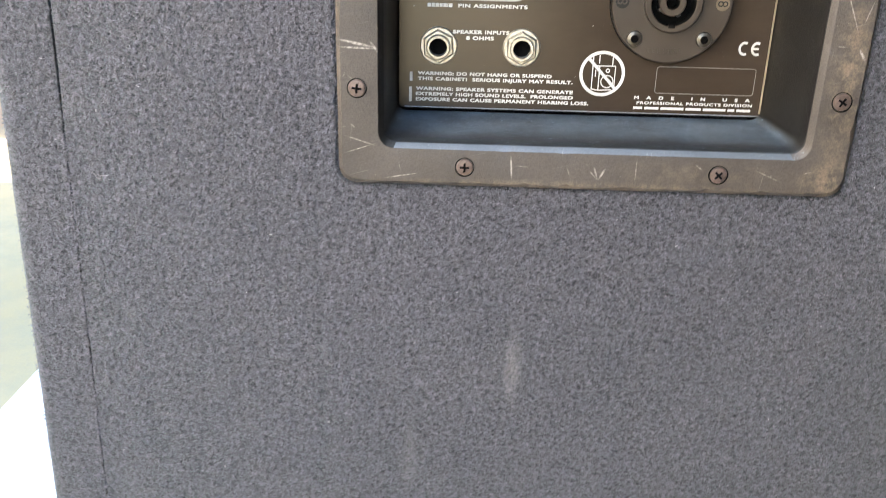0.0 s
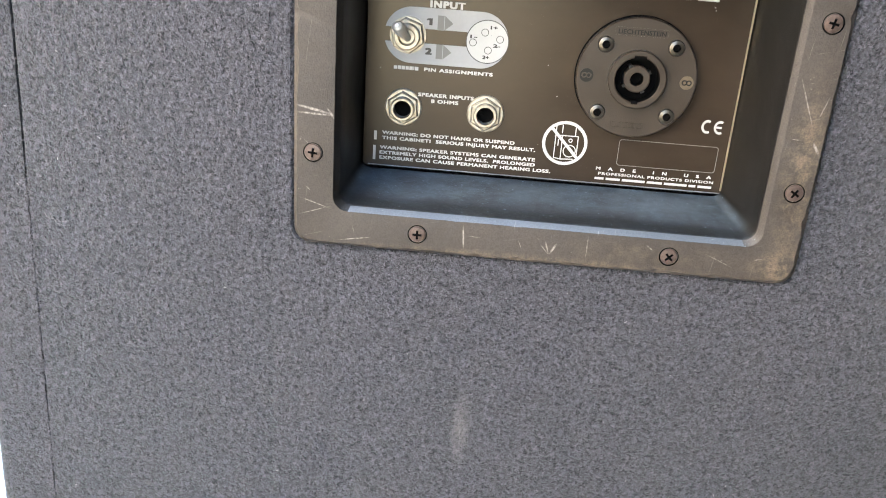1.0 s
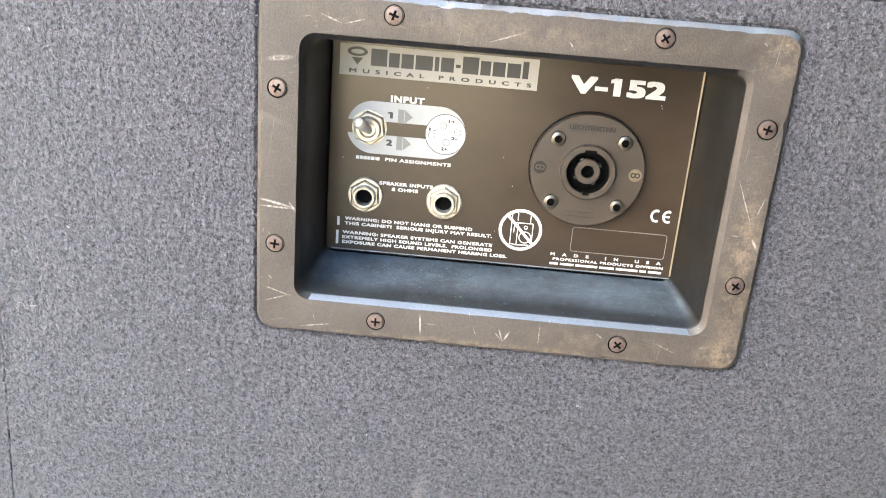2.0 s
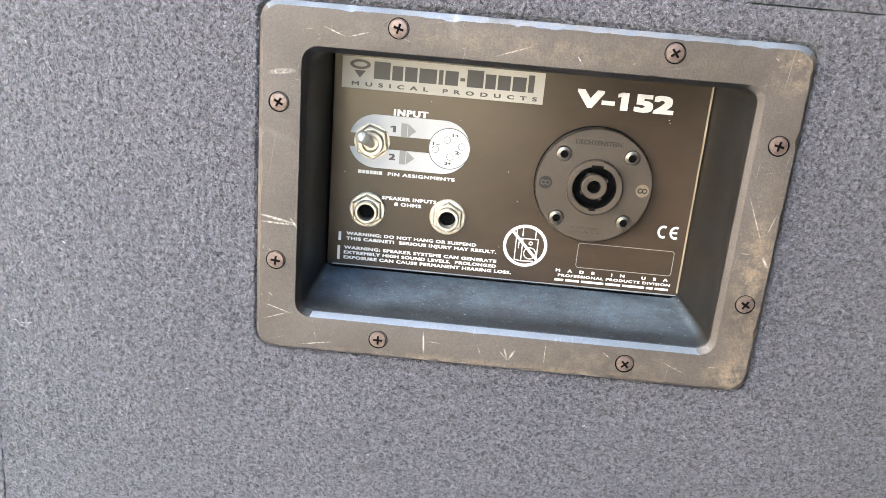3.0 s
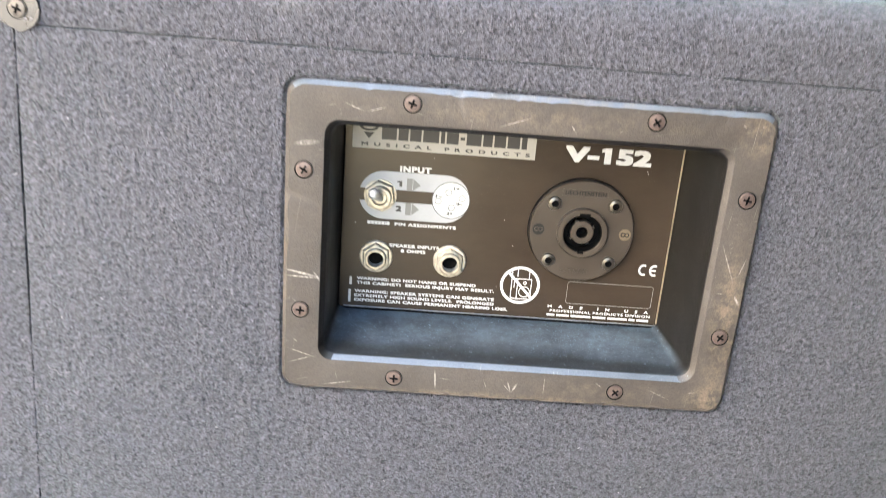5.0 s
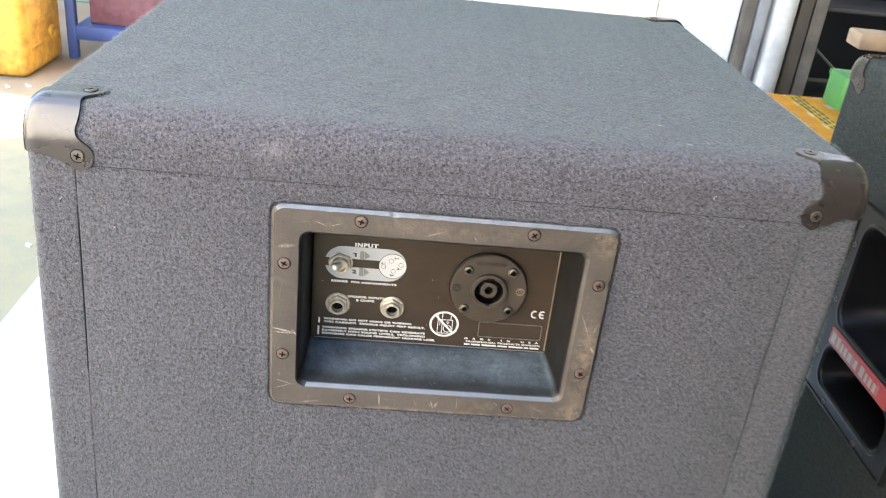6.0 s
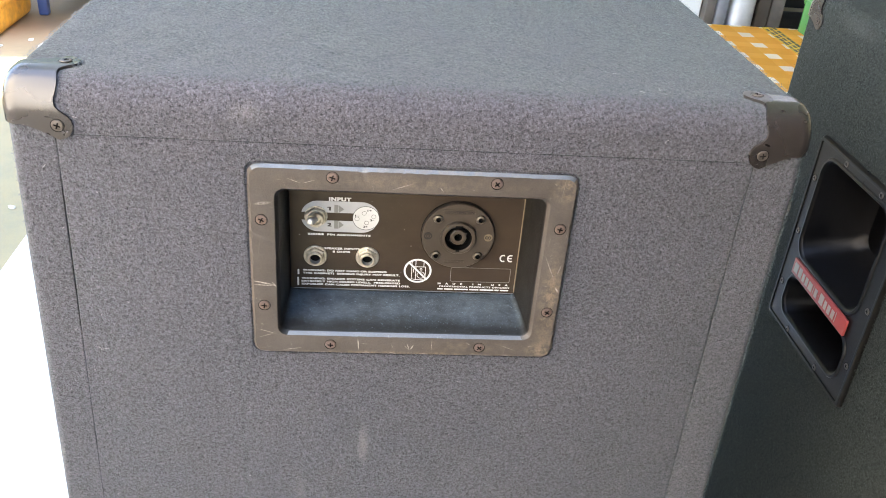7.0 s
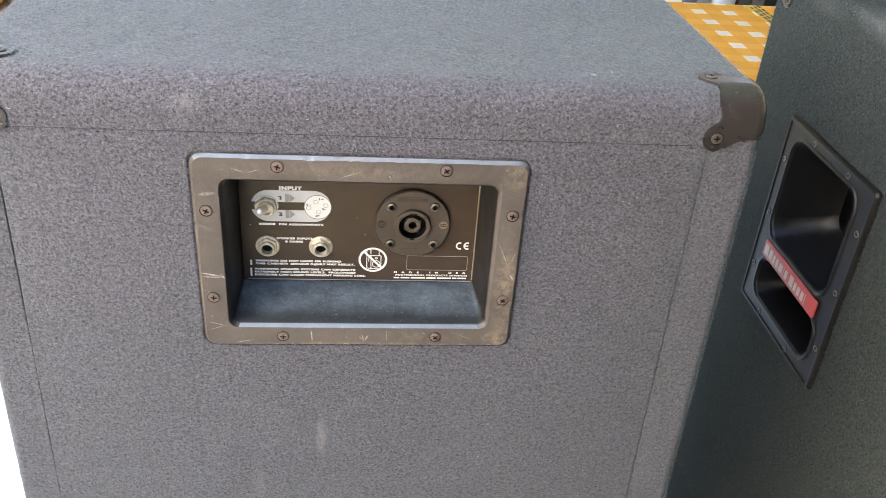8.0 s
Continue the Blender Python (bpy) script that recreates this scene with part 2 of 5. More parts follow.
M["mark_disc"] = plain("worn_mark_disc", (0.115, 0.088, 0.055), 0.5, vary=0.25, scale=300)
M["connector_core"] = plain("connector_core", (0.009, 0.0075, 0.006), 0.42, vary=0.2, scale=60, relief=0.0002)
M["connector_dark"] = plain("connector_black", (0.006, 0.006, 0.006), 0.5, relief=0.0002, gloss=0.3)
M["nickel"] = plain("tarnished_nickel", (0.47, 0.425, 0.35), 0.46, 0.8, vary=0.4, scale=300, relief=0.0001, strength=0.2)
M["jack_inside"] = plain("dull_jack_barrel", (0.20, 0.19, 0.17), 0.55, vary=0.2, scale=300)
M["chrome"] = plain("chrome", (0.62, 0.60, 0.56), 0.45, 0.6, vary=0.12, scale=200, relief=0.00005, strength=0.1)
# near-black paints the shade inside holes, slots and gaps
M["hole"] = plain("hole_shade", (0.002, 0.002, 0.002), 0.8, gloss=0.05)
M["screw"] = plain("dark_bronze_screw", (0.088, 0.062, 0.053), 0.42, 0.4, vary=0.35, scale=400, relief=0.0002)
M["steel_screw"] = plain("dark_steel_screw", (0.135, 0.120, 0.100), 0.34, 0.9, vary=0.3, scale=400, relief=0.0002)
M["screw_black"] = plain("black_screw", (0.070, 0.060, 0.053), 0.40, 0.5, vary=0.3, scale=400, relief=0.0002)
M["cap"] = plain("black_corner_metal", (0.017, 0.0145, 0.0132), 0.27, 0.0, vary=0.15, scale=30, grain=500, relief=0.0002, strength=0.22, gloss=0.62)
M["red"] = plain("red_badge", (0.31, 0.050, 0.046), 0.5, vary=0.15, scale=60)
M["lint"] = plain("white_lint", (0.30, 0.30, 0.31), 0.9)


def concrete_material():
    n = Nodes("worn_concrete")
    big, mid, fine = n.noise(0.9, 5, 0.6), n.noise(7, 5, 0.65), n.noise(160, 3)
    col = n.mix(n.ramp(big, [(0.35, 0.0), (0.65, 1.0)]), (0.31, 0.238, 0.118), (0.34, 0.270, 0.150))
    col = n.mix(n.ramp(mid, [(0.42, 0.0), (0.7, 0.8)]), col, (0.235, 0.208, 0.125))
    col = n.mix(n.math("MULTIPLY", fine, 0.3), col, (0.17, 0.155, 0.13))
    dirt = n.math("MULTIPLY", n.spot((-2.0, 4.3, 0.0), (1.9, 1.25, 1.0), 0.5), n.math("MULTIPLY_ADD", n.noise(3.0, 4), 0.5, 0.55))
    col = n.mix(dirt, col, (0.215, 0.130, 0.078))
    n.set(Base_Color=col, Roughness=0.85)
    n.bump(n.math("ADD", mid, n.math("MULTIPLY", fine, 0.3)), 0.4, 0.006)
    return n.mat


def cloth_material():
    """Orange checked cloth: white squares on a lattice, bands in two oranges."""
    n = Nodes("orange_check_cloth")
    sep = n.add("ShaderNodeSeparateXYZ")
    n.put(sep.inputs[0], n.pos)

    def band(v, pitch, start):
        f = n.math("FRACT", n.math("DIVIDE", n.math("SUBTRACT", v, start), pitch))
        return n.math("LESS_THAN", n.math("ABSOLUTE", n.math("SUBTRACT", f, 0.205)), 0.205)
    bx, by = band(sep.outputs[0], 0.1215, 1.2475), band(sep.outputs[1], 0.1345, 2.0765)
    both = n.math("MULTIPLY", bx, by)
    one = n.math("MAXIMUM", bx, by)
    weave = n.noise(900, 2)
    col = n.mix(one, (0.78, 0.36, 0.028), (0.83, 0.41, 0.05))
    col = n.mix(both, col, (0.82, 0.78, 0.72))
    col = n.mix(n.math("MULTIPLY", weave, 0.25), col, (0.55, 0.26, 0.06))
    n.set(Base_Color=col, Roughness=0.7)
    n.bump(n.noise(14, 3), 0.4, 0.01)
    return n.mat


M["concrete"] = concrete_material()
M["check"] = cloth_material()
M["white_board"] = plain("white_board", (0.80, 0.81, 0.82), 0.45, vary=0.05, scale=5, grain=120, relief=0.0006)
# green tone gives the unseen roof a greenish bounce
M["roof"] = plain("added_sheet_roof", (0.22, 0.34, 0.28), 0.6, 0.0, vary=0.3, scale=2, grain=40)
M["cream_wall"] = plain("cream_wall_plaster", (0.70, 0.64, 0.50), 0.85, vary=0.12, scale=3, grain=90, relief=0.002)
M["pale_wall"] = plain("pale_wall_plaster", (0.80, 0.785, 0.76), 0.85, vary=0.1, scale=3, grain=90, relief=0.002)
M["brown_wall"] = plain("brown_wall_plaster", (0.07, 0.050, 0.036), 0.85, vary=0.15, scale=3, grain=90, relief=0.002)
M["olive_wall"] = plain("olive_wall_plaster", (0.19, 0.235, 0.185), 0.85, vary=0.2, scale=2, grain=90, relief=0.002)
M["white_wall"] = plain("white_wall_plaster", (0.50, 0.50, 0.50), 0.8, vary=0.12, scale=4, grain=90, relief=0.002)
M["grey_metal"] = plain("grey_painted_steel", (0.22, 0.23, 0.26), 0.5, 0.3, vary=0.25, scale=15)
M["pole"] = plain("galvanised_pipe", (0.42, 0.43, 0.45), 0.42, 0.3, vary=0.25, scale=12, grain=200)
M["brown_grey"] = plain("grey_brown_post", (0.085, 0.074, 0.066), 0.7, vary=0.4, scale=12)
M["brown_post"] = plain("dark_brown_post", (0.04, 0.032, 0.026), 0.7, vary=0.3, scale=12)
M["dark_steel"] = plain("dark_painted_steel", (0.028, 0.029, 0.032), 0.6, 0.2, vary=0.3, scale=15)
# near-black stands in for the shade of the room
M["dark_inside"] = plain("interior_shade", (0.012, 0.012, 0.013), 0.9)
M["green"] = plain("green_plastic", (0.050, 0.19, 0.045), 0.4, vary=0.15, scale=12)
M["wood"] = plain("pale_wood", (0.15, 0.105, 0.068), 0.7, vary=0.3, scale=30, grain=300)
M["cream_box"] = plain("cream_card", (0.42, 0.36, 0.26), 0.7, vary=0.08, scale=20)
M["yellow"] = plain("yellow_plastic", (0.55, 0.265, 0.032), 0.5, vary=0.45, scale=22, grain=200)
M["yellow_tape"] = plain("yellow_strap", (0.52, 0.33, 0.015), 0.55, vary=0.15, scale=40)
M["blue"] = plain("blue_plastic", (0.045, 0.07, 0.19), 0.5, vary=0.2, scale=10, grain=200)
M["maroon"] = plain("dark_red_box", (0.16, 0.05, 0.055), 0.6, vary=0.4, scale=25)
M["table_wood"] = plain("brown_table_wood", (0.22, 0.13, 0.07), 0.6, vary=0.3, scale=20)
M["paper"] = plain("white_paper", (0.62, 0.60, 0.56), 0.8, vary=0.06)


# ---- mesh helpers ----
def finish(name, bm, mats, smooth=35):
    me = bpy.data.meshes.new(name)
    bmesh.ops.recalc_face_normals(bm, faces=bm.faces)
    bm.to_mesh(me)
    bm.free()
    for m in mats if isinstance(mats, (list, tuple)) else [mats]:
        me.materials.append(m)
    if smooth:
        me.polygons.foreach_set("use_smooth", [True] * len(me.polygons))
        me.set_sharp_from_angle(angle=radians(smooth))
    return me


BASE = {}


def empty(name, place, label, category, group="", kind=""):
    ob = new(name)
    ob.empty_display_size = 0.1
    ob.location = place
    BASE[ob.name] = Matrix.Translation(place)
    return tagged(ob, label, category, group, kind)


def under(ob, parent):
    """Makes ob, laid out in world places, a part of parent."""
    ob.parent = parent
    ob.matrix_parent_inverse = BASE[parent.name].inverted() if parent.name in BASE else Matrix()
    return ob


def part(name, bm, mats, parent, label="", smooth=35):
    ob = under(new(name, finish(name, bm, mats, smooth)), parent)
    return tagged(ob, label)


def thing(name, bm, mats, label, category, group="", kind="", smooth=35):
    return tagged(new(name, finish(name, bm, mats, smooth)), label, category, group, kind)


def rbox(bm, x0, x1, y0, y1, z0, z1, r=0.0, seg=2, mi=0, turn=None):
    geom = bmesh.ops.create_cube(bm, size=1)["verts"]
    bmesh.ops.scale(bm, vec=(x1 - x0, y1 - y0, z1 - z0), verts=geom)
    edges = list({e for v in geom for e in v.link_edges})
    if r:
        res = bmesh.ops.bevel(bm, geom=edges, offset=r, segments=seg, profile=0.5, affect="EDGES", clamp_overlap=True)
        geom = list({v for f in res["faces"] for v in f.verts} | {v for v in geom if v.is_valid})
    if turn is not None:
        bmesh.ops.transform(bm, matrix=turn, verts=geom)
    bmesh.ops.translate(bm, vec=((x0 + x1) / 2, (y0 + y1) / 2, (z0 + z1) / 2), verts=geom)
    for f in {f for v in geom for f in v.link_faces}:
        f.material_index = mi
    return geom


def rrect(cx, cz, hw, hh, r, n=6):
    """Outline of a rounded rectangle in x and z."""
    out = []
    for k, (sx, sz) in enumerate(((1, 1), (-1, 1), (-1, -1), (1, -1))):
        for i in range(n + 1):
            a = math.pi / 2 * (k + i / n)
            out.append((cx + sx * (hw - r) + r * math.cos(a), cz + sz * (hh - r) + r * math.sin(a)))
    return out


def circle(cx, cz, r, n=32, start=0.0):
    return [(cx + r * math.cos(start + math.tau * i / n), cz + r * math.sin(start + math.tau * i / n)) for i in range(n)]


def loft(bm, loops, mi=0, cap_first=False, cap_last=False):
    """Skins closed loops of (x, y, z)."""
    rings = [[bm.verts.new(p) for p in loop] for loop in loops]
    n = len(rings[0])
    for a, b in zip(rings, rings[1:]):
        for i in range(n):
            bm.faces.new((a[i], a[(i + 1) % n], b[(i + 1) % n], b[i])).material_index = mi
    for use, ring in ((cap_first, rings[0]), (cap_last, rings[-1])):
        if use:
            bm.faces.new(ring).material_index = mi
    return rings


def at_y(pts, y):
    return [(x, y, z) for x, z in pts]


def slab(bm, pts, y0, y1, mi=0):
    """A plate with that outline in x and z, from y0 (front) to y1."""
    loft(bm, [at_y(pts, y1), at_y(pts, y0)], mi, True, True)


def ring_slab(bm, outer, inner, y0, y1, mi=0):
    loft(bm, [at_y(inner, y1), at_y(outer, y1), at_y(outer, y0), at_y(inner, y0), at_y(inner, y1)], mi)


def lathe(bm, profile, n=24, m=None, mi=0, flats=0, end=False):
    """Turns (radius, height) about -y (height towards the viewer), placed by m. flats: a polygon of so many sides."""
    k = flats or n
    loops = [[(r * math.cos(math.tau * i / k), -h, r * math.sin(math.tau * i / k)) for i in range(k)] for r, h in profile]
    rings = loft(bm, loops, mi, False, end)
    if m is not None:
        bmesh.ops.transform(bm, matrix=m, verts=[v for r in rings for v in r])
    return rings


def rod(bm, a, b, r0, r1=None, n=16, mi=0):
    a, b = Vector(a), Vector(b)
    d = b - a
    m = Matrix.Translation((a + b) / 2) @ d.to_track_quat("Z", "Y").to_matrix().to_4x4()
    v = bmesh.ops.create_cone(bm, cap_ends=True, segments=n, radius1=r0, radius2=r0 if r1 is None else r1, depth=d.length, matrix=m)["verts"]
    for f in {f for q in v for f in q.link_faces}:
        f.material_index = mi


def words(name, text, x, z, width, height, y, mat, parent, bold=0.0, spacing=1.0, align="LEFT", lean=0.0):
    """Printed words: left end x (or middle), baseline z, fitted to a width and cap height, on the plane y. bold: how far the strokes are thickened, in cap heights."""
    cu = bpy.data.curves.new(name, "FONT")
    cu.body, cu.size, cu.extrude, cu.space_character, cu.resolution_u = text, 1.0, 0.0, spacing, 3
    tmp = bpy.data.objects.new("tmp", cu)
    scene.collection.objects.link(tmp)
    dg = bpy.context.evaluated_depsgraph_get()
    flat = bpy.data.meshes.new_from_object(tmp.evaluated_get(dg))
    bpy.data.objects.remove(tmp)
    co = np.empty(len(flat.vertices) * 3, np.float32)
    flat.vertices.foreach_get("co", co)
    co = co.reshape(-1, 3)
    faces = [tuple(p.vertices) for p in flat.polygons]
    lo, hi = co.min(0), co.max(0)
    s = bold * height
    px = (co[:, 0] - lo[0]) / (hi[0] - lo[0]) * (width - 2.4 * s) + 1.2 * s - (width / 2 if align == "CENTER" else 0)
    pz = co[:, 1] / 0.69 * (height - 1.4 * s) + 0.7 * s
    places, loops = [], []
    for k, (dx, dz) in enumerate([(0.3 * a, 0.35 * b) for a in range(-4, 5, 2 if height > 0.005 else 4) for b in (-2, 0, 2)] if bold else ((0, 0),)):
        qz = pz + dz * s
        places += np.stack([x + px + dx * s + lean * qz, np.full(len(co), y - k * 3e-6), z + qz], 1).tolist()
        loops += [tuple(v + k * len(co) for v in f) for f in faces]
    me = bpy.data.meshes.new(name)
    me.from_pydata(places, [], loops)
    me.materials.append(mat)
    me.update()
    return under(new(name, me), parent)


# ---- ground, boards on it, roof and walls ----
def ground():
    bm = bmesh.new()
    s = 300
    vs = [bm.verts.new(p) for p in ((-s, -s, 0), (s, -s, 0), (s, s, 0), (-s, s, 0))]
    bm.faces.new(vs)
    thing("ground", bm, M["concrete"], "worn beige concrete yard floor", "ground", kind="structure", smooth=0)


def floor_boards():
    bm = bmesh.new()
    rbox(bm, -1.015, 1.15, 1.0665, 2.40, 0.0, 0.012, 0.002)
    thing("white_board", bm, M["white_board"], "white smooth board lying on the concrete floor", "board", "white floor boards")
    bm = bmesh.new()
    rbox(bm, -1.015, 1.15, -0.70, 1.0635, 0.0, 0.012, 0.002)
    thing("white_board", bm, M["white_board"], "white smooth board lying under the loudspeakers", "board", "white floor boards")


def corrugated(name, x0, x1, y0, y1, z):
    bm = bmesh.new()
    pitch, amp = 0.2, 0.02
    k = max(2, int((x1 - x0) / pitch * 4))
    rows = []
    for dz in (0.0, 0.006):
        for y in (y0, y1):
            rows.append([bm.verts.new((x0 + (x1 - x0) * i / k, y, z + dz + amp * math.cos(math.tau * i / 4))) for i in range(k + 1)])
    for a, b in ((rows[0], rows[1]), (rows[2], rows[3]), (rows[0], rows[2]), (rows[1], rows[3])):
        for i in range(k):
            bm.faces.new((a[i], a[i + 1], b[i + 1], b[i]))
    return thing(name, bm, M["roof"], "unseen corrugated roof sheet added to block sun and sky", "roof", kind="structure")


ROOF_Z = 3.0
ground()
floor_boards()
# unseen sheets added to block sun and sky, gapped for the sun patch
corrugated("shade_roof", 0.02, 5.15, 0.80, 1.30, ROOF_Z)
corrugated("shade_roof", -1.60, 5.15, 1.24, 4.07, ROOF_Z + 0.06)
corrugated("shade_roof", 0.50, 5.15, -3.4, 0.86, ROOF_Z - 0.06)
corrugated("shade_roof", -0.5, 5.0, 4.63, 7.5, ROOF_Z)


def wall(name, x0, x1, y0, y1, z0, z1, mat, label):
    bm = bmesh.new()
    rbox(bm, x0, x1, y0, y1, z0, z1, 0.006, 1)
    return thing(name, bm, mat, label, "wall", kind="structure")


WALL_Y = 3.2
wall("wall_back", -0.6, 1.05, WALL_Y, WALL_Y + 0.15, 0, ROOF_Z - 0.03, M["cream_wall"], "cream plastered wall behind the loudspeakers")
wall("wall_back", 1.053, 1.409, WALL_Y - 0.003, WALL_Y + 0.15, 0, ROOF_Z - 0.03, M["white_wall"], "pale grey-white wall beside the doorway")
wall("wall_back", 3.0, 5.0, WALL_Y, WALL_Y + 0.15, 0, ROOF_Z - 0.03, M["cream_wall"], "cream plastered wall beyond the doorway")
# walls whose near-black colour paints the shade inside the doorway
wall("wall_inner", 1.2, 3.4, 5.0, 5.15, 0, ROOF_Z - 0.03, M["dark_inside"], "back wall inside the doorway with shade painted in")
wall("wall_inner", 3.25, 3.4, WALL_Y + 0.16, 4.99, 0, ROOF_Z - 0.03, M["dark_inside"], "side wall inside the doorway with shade painted in")
wall("wall_inner", 1.2, 1.35, WALL_Y + 0.16, 4.99, 0, ROOF_Z - 0.03, M["dark_inside"], "side wall inside the doorway with shade painted in")
# unseen wall added as a sunlit reflector on the left
wall("bounce_wall_left", -1.18, -1.03, -3.0, 0.15, 0, 3.2, M["pale_wall"], "unseen pale plastered wall added as a sunlit reflector")
# unseen wall added to block light from the right
wall("shade_wall_right", 1.09, 1.24, -3.4, -0.15, 0, ROOF_Z - 0.03, M["brown_wall"], "unseen brown plastered wall added to block light from the right")
# unseen wall added behind the camera to darken the cabinet's right half
wall("shade_wall_behind", 0.05, 1.086, -1.00, -0.85, 0, ROOF_Z - 0.09, M["brown_wall"], "unseen brown plastered wall added behind to darken the right half")
# unseen wall added as an olive reflection for the corner caps
wall("reflected_wall", -6.0, -0.62, 5.20, 5.35, 0, 3.6, M["olive_wall"], "unseen olive wall added to be reflected in the corner caps")
wall("wall_side", 5.0, 5.15, -1.6, 6.5, 0, ROOF_Z - 0.03, M["cream_wall"], "cream plastered side wall of the yard")


# ---- loudspeaker cabinets ----
X0, X1, DEPTH, TOP, BASE_Z = -0.2788, 0.2855, 0.51, 1.108, 0.018
RB, RX = 0.024, 0.009             # rounding along the top and back edges, and of the two sides
SEAM_X, SEAM_Z, SEAM_B = 0.2475, 1.0695, 0.060
DISH_Z = 0.9722


def lean(x, z):
    """The first cabinet is a little out of square: its sides lean outwards to the floor."""
    return x * (1 + (0.11 if x < 0 else 0.04) * max(1.065 - z, 0.0)) if abs(x) > 0.13 else x


def cut(bm, face, hole, depth):
    """Cuts an outline into a flat face and sinks it by a vector."""
    edges = list(face.edges)
    bm.faces.remove(face)
    rim = [bm.verts.new(p) for p in hole]
    edges += [bm.edges.new((rim[i], rim[(i + 1) % len(rim)])) for i in range(len(rim))]
    bmesh.ops.triangle_fill(bm, edges=edges, use_beauty=True)
    low = [bm.verts.new(Vector(p) + Vector(depth)) for p in hole]
    for i in range(len(rim)):
        j = (i + 1) % len(rim)
        bm.faces.new((rim[i], rim[j], low[j], low[i]))
    bm.faces.new(low)


def carcass(parent, x0, x1, y0, back_hole=None, side_hole=None, warp=False, mat="carpet", top=TOP):
    """The carpeted box, with a rounded outline along its width and tighter rounded sides."""
    bm = bmesh.new()
    turns = [radians(a) for a in (90, 72, 54, 36, 18, 0)]
    stations = [(x0 + RX - RX * math.sin(t), RX - RX * math.cos(t)) for t in turns]
    stations += [(x1 - RX + RX * math.sin(t), RX - RX * math.cos(t)) for t in turns[::-1]]
    loops = []
    for x, e in stations:
        pts = rrect(y0 + DEPTH / 2, (BASE_Z + top) / 2, DEPTH / 2 - e, (top - BASE_Z) / 2 - e, RB - e, 8)
        loops.append([(x, y, z) for y, z in pts])
    loft(bm, loops, 0, True, True)
    bm.normal_update()
    if back_hole:
        face = max((f for f in bm.faces if abs(f.normal.y) > 0.99 and f.calc_center_median().y < y0 + 0.01), key=lambda f: f.calc_area())
        cut(bm, face, back_hole, (0, 0.10, 0))
    if side_hole:
        face = max((f for f in bm.faces if abs(f.normal.x) > 0.99 and f.calc_center_median().x < x0 + 0.01), key=lambda f: f.calc_area())
        cut(bm, face, side_hole, (0.10, 0, 0))
    if warp:
        for v in bm.verts:
            v.co.x = lean(v.co.x, v.co.z)
    return part("carcass", bm, M[mat], parent)


def back_panel(parent):
    bm = bmesh.new()
    g = 0.0005
    b = 0.0010
    mid_z, half_z = (SEAM_Z + SEAM_B) / 2, (SEAM_Z - SEAM_B) / 2

    sides = [(1.045 - 0.011 * k, 0.0003 * (1 <= k <= 10) * (0.7 + 0.3 * math.sin(k * 2.3))) for k in range(13)]
    rights = [(0.64 + 0.0085 * k, 0.0014 * (k % 3 > 0) * (0.7 + 0.3 * math.sin(k * 1.7))) for k in range(49)]

    def outline(inset, y):
        """The seam opens wider along part of one side and in short gaps along the other."""
        p = rrect(0, mid_z, SEAM_X - g - inset, half_z - g - inset, 0.0012)
        side = [(p[13][0] + wide, z) for z, wide in sides]
        right = [(p[0][0] - wide, z) for z, wide in rights]
        return at_y(p[:14] + side + p[14:] + right, y)

    def round_dish(hw, hh, r, y):
        p = rrect(0, DISH_Z, hw, hh, r)
        side = [(p[13][0], DISH_Z + (0.055 - 0.11 * k / 12)) for k in range(13)]
        right = [(p[0][0], DISH_Z + (-0.055 + 0.11 * k / 48)) for k in range(49)]
        return at_y(p[:14] + side + p[14:] + right, y)
    # the rim of the dish presses the carpet in a little
    loft(bm, [round_dish(0.103, 0.0665, 0.006, 0.018), outline(0, 0.018), outline(0, b), outline(b * 0.3, b * 0.3), outline(b, 0.0),
              round_dish(0.1218, 0.0844, 0.0105, 0.0), round_dish(0.1204, 0.0830, 0.0095, 0.0020), round_dish(0.103, 0.0665, 0.006, 0.0022), round_dish(0.103, 0.0665, 0.006, 0.018)])
    for v in bm.verts:
        v.co.x = lean(v.co.x, v.co.z)
    return part("back_panel", bm, M["carpet"], parent)


def round_box(q, axis, box):
    """Places and normals on the rounded box for points q on one face of the sharp one."""
    lo, hi = np.array(box[0::2]), np.array(box[1::2])
    c = np.clip(q[:, 1:], lo[1:] + RB, hi[1:] - RB)
    d = q[:, 1:] - c
    size = np.linalg.norm(d, axis=1)
    n2 = d / np.maximum(size, 1e-9)[:, None]
    left = q[:, 0] - lo[0] < hi[0] - q[:, 0]
    if axis == 0:
        w = np.maximum(RB - size, 0.0)
        th = np.where(w < RX, np.radians(90) - np.radians(45) * w / RX, np.radians(90))
        p2 = np.where((w < RX)[:, None], c + n2 * (RB - RX + RX * np.cos(th))[:, None], q[:, 1:])
    else:
        u = np.where(left, q[:, 0] - lo[0], hi[0] - q[:, 0])
        th = np.radians(45) * np.clip((RX - u) / RX, 0, 1)
        p2 = c + n2 * (RB - RX + RX * np.cos(th))[:, None]
    off = RX - RX * np.sin(th)
    if axis != 0:
        off = np.where(u < RX, off, u)
    x = np.where(left, lo[0] + off, hi[0] - off)
    P = np.concatenate([x[:, None], p2], 1)
    N = np.concatenate([(np.where(left, -1, 1) * np.sin(th))[:, None], n2 * np.cos(th)[:, None]], 1)
    N /= np.linalg.norm(N, axis=1, keepdims=True)
    return P, N


